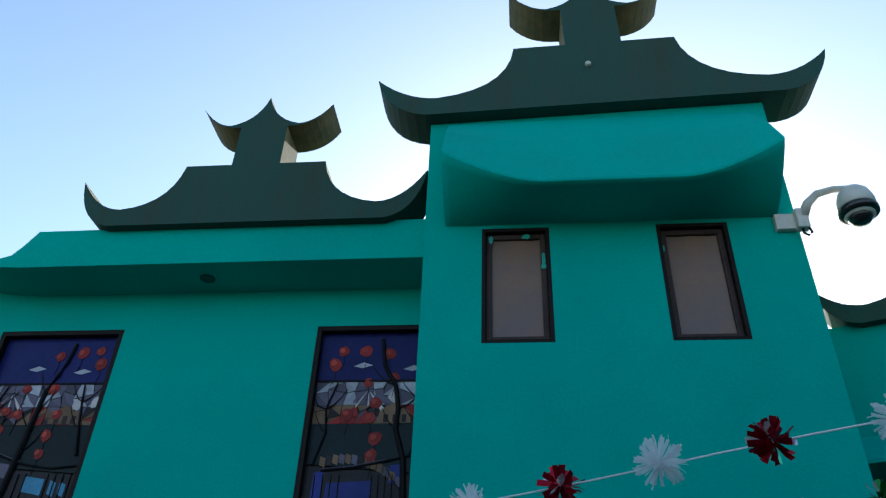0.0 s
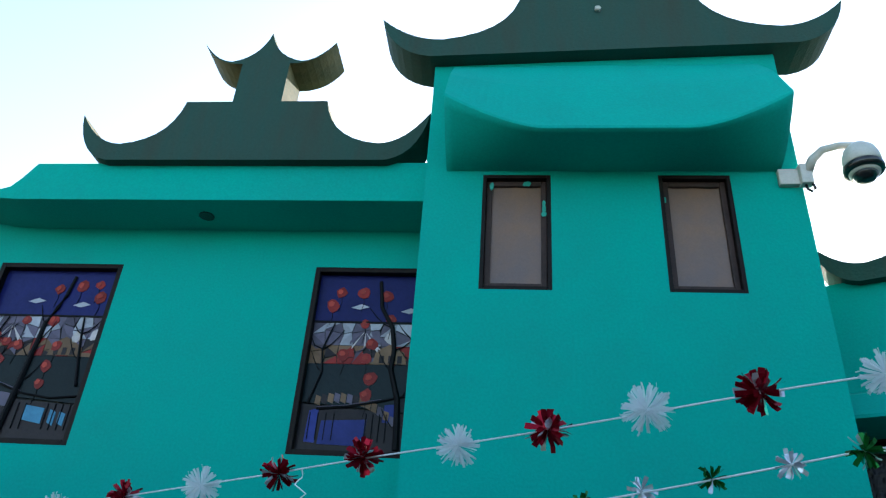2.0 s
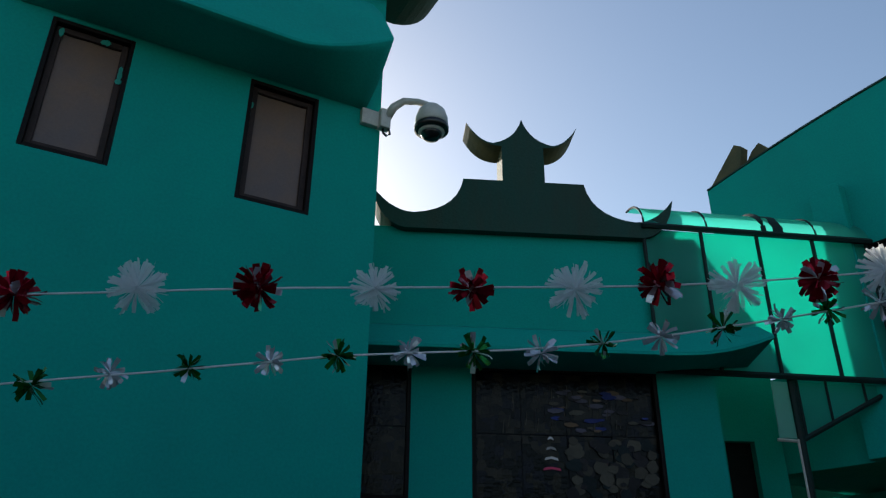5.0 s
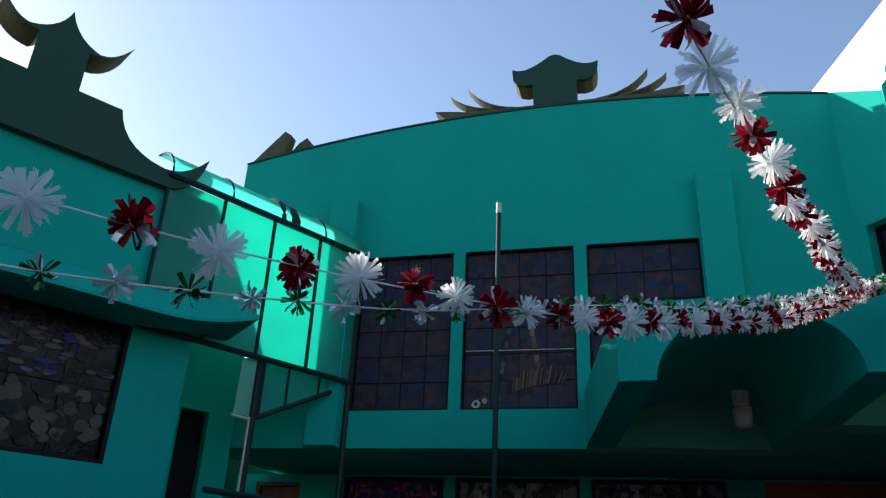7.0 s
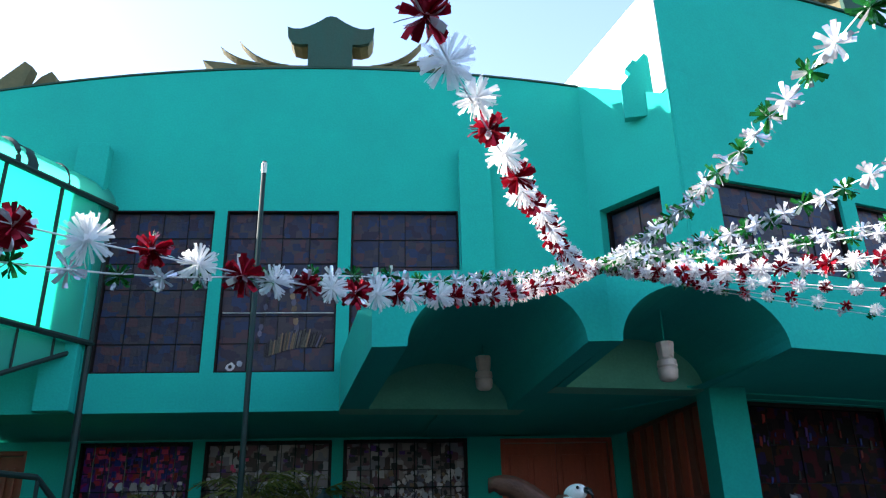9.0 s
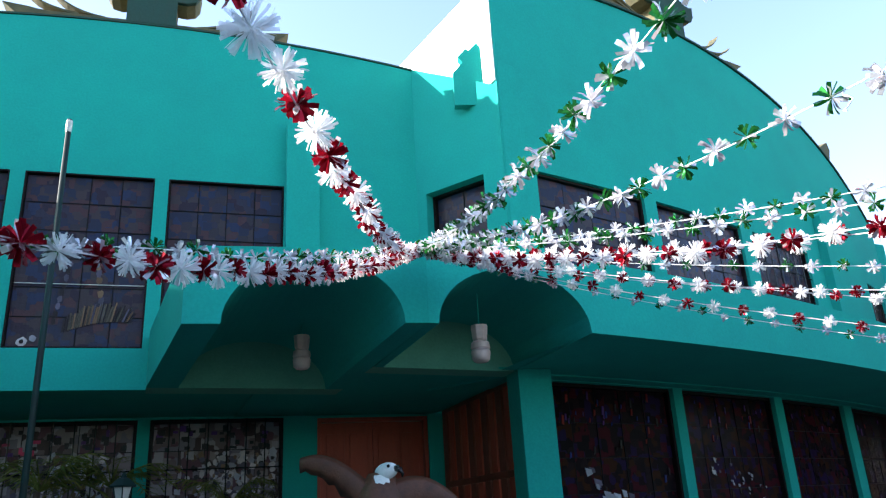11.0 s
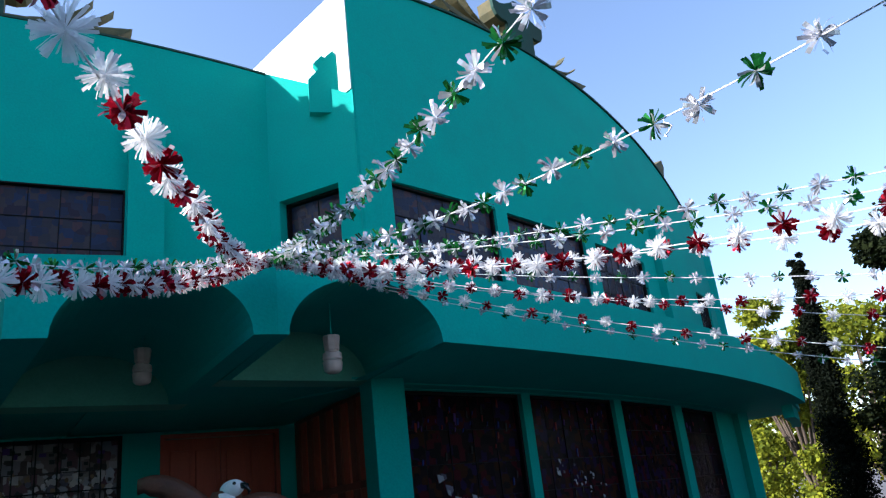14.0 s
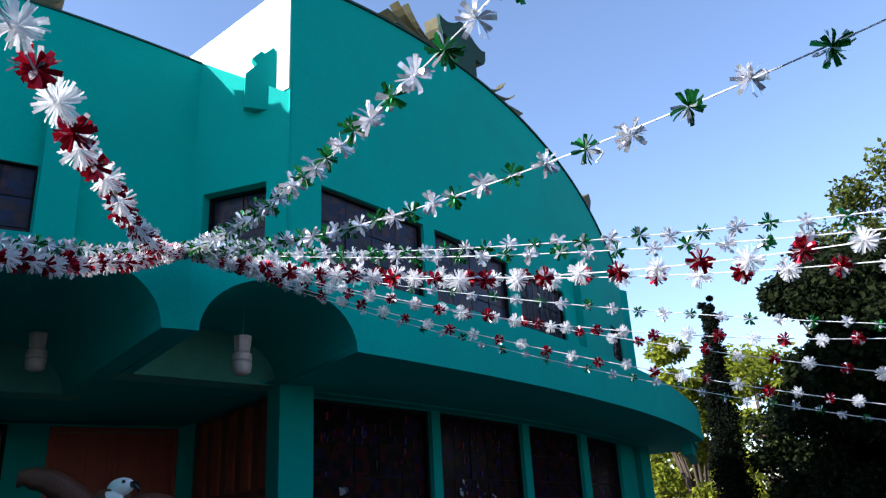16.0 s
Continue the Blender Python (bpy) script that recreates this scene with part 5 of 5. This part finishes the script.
def garland(direction, height, end, phase, near, far, s_far, colors, label, seed, size=1.0, power=1.0, twin=-999, twin_up=999):
    """A string from the hub along a plan direction; height(s) is its drop; rosettes stand near to far metres apart, with one at s = phase."""
    rng = random.Random(seed)
    d = Vector((*direction, 0)).normalized()
    at = lambda s: HUB + d * s + Vector((0, 0, height(s)))
    ob = base("garland", Matrix.Translation(HUB), label, "garland", "garlands over the courtyard")
    st = part("string", tube([at(end * i / 48) - HUB for i in range(49)], 0.0024, 6), STRING, ob)
    gap = lambda s: near + (far - near) * min(1.6, max(0.0, s / s_far) ** power)
    ss, s = [], phase
    while s > 0.12:
        ss.append(s)
        s -= gap(s)
    ss = ss[::-1]
    n0 = len(ss) - 1
    s = phase + gap(phase)
    while s < end:
        ss.append(s)
        s += gap(s)
    for i, s in enumerate(ss):
        c = colors[(i - n0 + (1 if i - n0 <= twin or i - n0 >= twin_up else 0)) % len(colors)]
        r = new({"w": "white_rosette", "r": "red_rosette", "s": "silver_rosette", "g": "green_rosette"}[c], rng.choice(ROS[c]))
        r.parent = ob
        r.location = at(s) - HUB + Vector((rng.uniform(-0.01, 0.01), rng.uniform(-0.01, 0.01), rng.uniform(-0.012, 0.008)))
        r.rotation_euler = (rng.uniform(-0.4, 0.4), rng.uniform(0, 6.28), math.atan2(d.y, d.x) + rng.uniform(-0.7, 0.7))
        k = size * rng.uniform(0.88, 1.1)
        r.scale = (k, k, k)
    return ob


def loose_end(ob, at_s, drop_to):
    """A curled tail of string that hangs from a knot."""
    p = Vector(at_s)
    part("loose_end", tube([p + Vector((0.004 * k * math.sin(k * 1.3), 0.008 * math.sin(k * 0.9), -drop_to * k / 7)) for k in range(8)], 0.0022, 5), STRING, ob)


def drop(slope, curv, s1):
    """A hanging string: a bow as far as s1, then on along its tangent."""
    return lambda s: slope * s + curv * s * s if s < s1 else slope * s1 + curv * s1 * s1 + (slope + 2 * curv * s1) * (s - s1)


T1 = [(0, 0.0), (0.48, -0.217), (0.96, -0.41), (1.42, -0.577), (2.02, -0.75), (2.47, -0.863), (2.83, -0.949), (3.43, -1.043), (3.93, -1.107), (4.34, -1.145), (4.78, -1.163), (5.29, -1.182), (5.84, -1.215), (6.49, -1.24), (6.88, -1.26), (8.2, -1.3), (10.2, -1.28)]
T2 = [(0, 0.0), (0.5, -0.16), (1.0, -0.345), (1.5, -0.52), (2.02, -0.68), (2.6, -0.83), (3.0, -0.945), (3.52, -1.10), (4.03, -1.205), (4.56, -1.29), (5.1, -1.325), (5.44, -1.365), (5.78, -1.40), (6.14, -1.44), (6.55, -1.463), (8.2, -1.47), (10.0, -1.4)]
RW_LABEL, SG_LABEL = "garland of red foil and white plastic rosettes on a string", "garland of small silver and green foil rosettes on a string"
ga = garland((-0.787, 0.617), lambda s: smooth_table(T1, s), 10.0, 5.56, 0.06, 0.27, 5.5, "wr", RW_LABEL, 1, 0.97, 1.6, twin_up=4)
garland((-0.781, 0.624), lambda s: smooth_table(T2, s), 9.8, 5.605, 0.06, 0.17, 5.5, "sg", SG_LABEL, 2, 0.92, 1.1)
garland((-0.919, 0.395), lambda s: -0.4134 * s + 0.0584 * s * s + -0.00367 * s ** 3, 4.8, 3.52, 0.03, 0.165, 3.5, "rw", "garland of red and white rosettes rising overhead", 3, 0.82, twin_up=2)
garland((-0.991, 0.136), drop(-0.303, 0.0397, 3.8), 8.0, 3.58, 0.045, 0.162, 3.58, "sg", "garland of silver and green rosettes rising overhead", 4, 1.16, 1.5)
gb = garland((-1.0, -0.028), drop(-0.329, 0.0349, 4.3), 8.0, 4.12, 0.045, 0.203, 4.12, "gs", SG_LABEL, 5, 1.12, 1.4)
garland((-0.909, -0.416), drop(-0.247, 0.0198, 4.2), 9.0, 3.68, 0.085, 0.147, 3.68, "sg", SG_LABEL, 6)
garland((-0.920, -0.391), drop(-0.279, 0.0207, 4.2), 9.0, 3.67, 0.08, 0.165, 3.67, "sg", SG_LABEL, 7)
garland((-0.963, -0.269), drop(-0.413, 0.0427, 4.2), 8.0, 3.87, 0.08, 0.187, 3.87, "wr", RW_LABEL, 8, 0.8)
garland((-0.925, -0.380), drop(-0.36, 0.0320, 4.2), 9.0, 3.75, 0.09, 0.185, 3.8, "rw", RW_LABEL, 9, 0.8)
garland((-0.779, -0.627), drop(-0.313, 0.0202, 4.4), 10.0, 4.03, 0.095, 0.155, 4.03, "gs", SG_LABEL, 10, 0.8)
garland((-0.726, -0.687), drop(-0.393, 0.0395, 4.4), 10.0, 4.02, 0.11, 0.188, 4.02, "rw", RW_LABEL, 11, 0.68)
garland((-0.700, -0.714), drop(-0.342, 0.0183, 4.4), 10.0, 4.17, 0.13, 0.194, 4.17, "wr", RW_LABEL, 12, 0.62)
garland((-0.690, -0.724), drop(-0.423, 0.0278, 4.4), 10.0, 4.03, 0.12, 0.163, 4.03, "wr", RW_LABEL, 13, 0.6)
garland((-0.674, -0.739), drop(-0.448, 0.0297, 4.4), 10.0, 4.09, 0.12, 0.128, 4.09, "gs", SG_LABEL, 14, 0.62)
loose_end(ga, Vector((-0.787, 0.617, 0)).normalized() * 6.68 + Vector((0, 0, smooth_table(T1, 6.68))), 0.09)
loose_end(gb, Vector((-1.0, -0.028, 0)).normalized() * 3.42 + Vector((0, 0, drop(-0.329, 0.0349, 4.3)(3.42))), 0.06)
hub = base("garland_anchor", Matrix.Translation((4.90, -1.76, 0)), "thin steel bracket that holds the garlands at the porch", "bracket")
part("rod", tube([(0.1, 0, 3.45), (-0.1, 0.05, 3.437)], 0.012, 8), DARK_POST, hub)


# ---- trees ----
def tree(name, m, height, trunk_h, radius, count, leaf, mat, seed, label, squash=1.0, cypress=False):
    rng = random.Random(seed)
    ob = base(name, m, label, "tree")
    bm = bmesh.new()
    tube([(0, 0, 0), (0.05, 0.04, trunk_h * 0.5), (-0.03, 0.1, trunk_h), (0.1, 0.0, height * 0.8)], [radius * 0.09, radius * 0.07, radius * 0.055, 0.02], 10, bm)
    clumps = []
    if cypress:
        for i in range(60):
            s = i / 59
            clumps.append((Vector((rng.uniform(-0.3, 0.3) * radius, rng.uniform(-0.3, 0.3) * radius, trunk_h + (height - trunk_h) * s)), radius * (0.06 + 0.94 * (1 - s) ** 0.6)))
    else:
        for i in range(46):
            a, r, z = rng.uniform(0, 6.28), radius * math.sqrt(rng.random()) * 0.85, rng.uniform(-1, 1)
            c = Vector((r * math.cos(a), r * math.sin(a), trunk_h + (height - trunk_h) * (0.5 + 0.5 * z * math.sqrt(max(0.05, 1 - (r / radius) ** 2)))))
            clumps.append((c, radius * rng.uniform(0.16, 0.34)))
            if i % 3 == 0:
                tube([(0, 0.05, trunk_h * rng.uniform(0.7, 1.0)), tuple(c * 0.55 + Vector((0, 0, trunk_h * 0.4))), tuple(c)], [radius * 0.03, radius * 0.02, 0.012], 6, bm)
    part("trunk", bm, BARK, ob)
    vs, fs = [], []
    for i in range(count):
        c, r = rng.choice(clumps)
        d = Vector((rng.gauss(0, 1), rng.gauss(0, 1), rng.gauss(0, 1))).normalized() * r * rng.random() ** 0.4
        p = c + d
        a = Vector((rng.uniform(-1, 1), rng.uniform(-1, 1), rng.uniform(-1, 0.4))).normalized()
        b = a.cross(Vector((rng.uniform(-1, 1), rng.uniform(-1, 1), rng.uniform(-1, 1)))).normalized()
        s = leaf * rng.uniform(0.6, 1.3)
        k = len(vs)
        vs += [tuple(p), tuple(p + a * s * 0.5 + b * s * 0.3), tuple(p + a * s), tuple(p + a * s * 0.5 - b * s * 0.3)]
        fs.append((k, k + 1, k + 2, k + 3))
    me = bpy.data.meshes.new("crown")
    me.from_pydata(vs, [], fs)
    me.materials.append(mat)
    cr = new("crown", me)
    cr.parent = ob
    cr["kind"] = "stuff"
    return ob


def polar(az, d):
    return Matrix.Translation((-math.sin(radians(az)) * d, math.cos(radians(az)) * d, 0))


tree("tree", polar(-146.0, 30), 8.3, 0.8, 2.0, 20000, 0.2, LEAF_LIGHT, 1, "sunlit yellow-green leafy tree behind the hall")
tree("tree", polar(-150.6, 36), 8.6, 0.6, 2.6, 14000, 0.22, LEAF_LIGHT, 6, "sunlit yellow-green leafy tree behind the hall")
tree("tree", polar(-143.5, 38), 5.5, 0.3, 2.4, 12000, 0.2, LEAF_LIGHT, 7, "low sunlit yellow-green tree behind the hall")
tree("cypress", polar(-148.1, 24), 7.7, 0.2, 0.62, 34000, 0.09, LEAF_CYPRESS, 2, "tall narrow cypress tree, coloured dark as a silhouette", cypress=True)
tree("tree", polar(-154.0, 24), 5.6, 0.3, 2.0, 22000, 0.15, LEAF_SHADE, 8, "dark leafy shrub under the large tree")
tree("tree", polar(-160.2, 19), 7.6, 0.8, 2.9, 75000, 0.16, LEAF_SHADE, 3, "large leafy tree, leaves coloured dark for shade")
tree("tree", polar(-157.0, 21), 5.4, 0.2, 2.3, 40000, 0.16, LEAF_SHADE, 9, "dense dark shrub under the large tree")
# added tree: its lighter olive leaves stand for the dark tree's sunlit top
tree("tree", polar(-162.0, 30), 13.2, 0.6, 3.4, 26000, 0.2, LEAF_MID, 4, "olive-leaved tree added to show the dark tree's sunlit top")
tree("tree", polar(31.8, 17), 8.6, 2.5, 1.6, 9000, 0.13, LEAF_SHADE, 5, "leafy tree beyond the teal house")


def palm(m, h, seed, label):
    rng = random.Random(seed)
    ob = base("potted_palm", m, label, "plant", "plants before the windows")
    part("stem", tube([(0, 0, 0), (0.02, 0, h * 0.5), (0, 0.02, h)], [0.05, 0.04, 0.03], 8), BARK, ob)
    for i in range(15):
        a, up = rng.uniform(0, 6.28), rng.uniform(0.5, 1.25)
        ln = rng.uniform(0.45, 0.75)
        out, across = Vector((math.cos(a), math.sin(a), 0)), Vector((-math.sin(a), math.cos(a), 0))
        at = lambda s: out * ln * s + Vector((0, 0, h + up * 0.75 * s - 0.62 * s * s))
        bm = tube([at(k / 6) for k in range(7)], [0.008, 0.007, 0.006, 0.005, 0.004, 0.003, 0.002], 5)
        for k in range(3, 24):
            s = k / 23
            for sd in (-1, 1):
                p = at(s)
                q = p + (out * 0.6 + across * sd + Vector((0, 0, rng.uniform(-0.5, 0.1)))) * (0.05 + 0.14 * math.sin(math.pi * min(1, s * 0.9 + 0.1)))
                w = out * 0.012
                bm.faces.new([bm.verts.new(v) for v in (p - w, p + w, q + w * 0.3, q - w * 0.3)])
        part("frond", bm, LEAF_PALM, ob)
    return ob


palm(polar(-83.8, 8.3), 2.08, 1, "green palm before the ground floor windows")
palm(polar(-88.0, 8.8), 2.12, 2, "green palm before the ground floor windows")
palm(polar(-73.8, 8.9), 1.9, 3, "tall green plant beside the bridge post")
palm(polar(-95.5, 8.6), 1.85, 4, "low green palm before the ground floor windows")

lantern = base("garden_lantern", Matrix.Translation((7.68, 0.17, 0)), "dark teal garden lantern with pale glass on a post", "lantern")
part("post", tube([(0, 0, 0), (0, 0, 1.9)], 0.03, 10), DARK_POST, lantern, smooth=True)
part("glass_body", turned([(0.05, 1.93), (0.085, 2.06)], 6), GREY, lantern, "pale frosted glass body")
for k in range(6):
    a = math.pi * k / 3
    part("rib", tube([(0.054 * math.cos(a), 0.054 * math.sin(a), 1.92), (0.09 * math.cos(a), 0.09 * math.sin(a), 2.065)], 0.006, 5), DARK_POST, lantern)
part("roof", turned([(0.125, 2.062), (0.13, 2.075), (0.06, 2.13), (0.03, 2.145), (0.012, 2.19)], 6), DARK_POST, lantern)
part("collar", turned([(0.03, 1.88), (0.06, 1.91), (0.055, 1.93)], 8), DARK_POST, lantern)

spire = base("white_spire", polar(-157.3, 12), "white plaster spire with a pointed finial", "spire")
part("shaft", boxes((-0.16, 0.16, -0.16, 0.16, 0.0, 1.55), bevel=0.02), WHITE, spire)
part("finial", turned([(0.17, 1.55), (0.19, 1.6), (0.11, 1.66), (0.13, 1.72), (0.05, 1.82), (0.06, 1.87), (0.012, 2.03)], 14), WHITE, spire)
for az, d in ((-100.4, 6.9), (-113.8, 6.2)):
    p = polar(az, d).translation
    porch_lamp(p.x, p.y, 1.6 + d * 0.198)
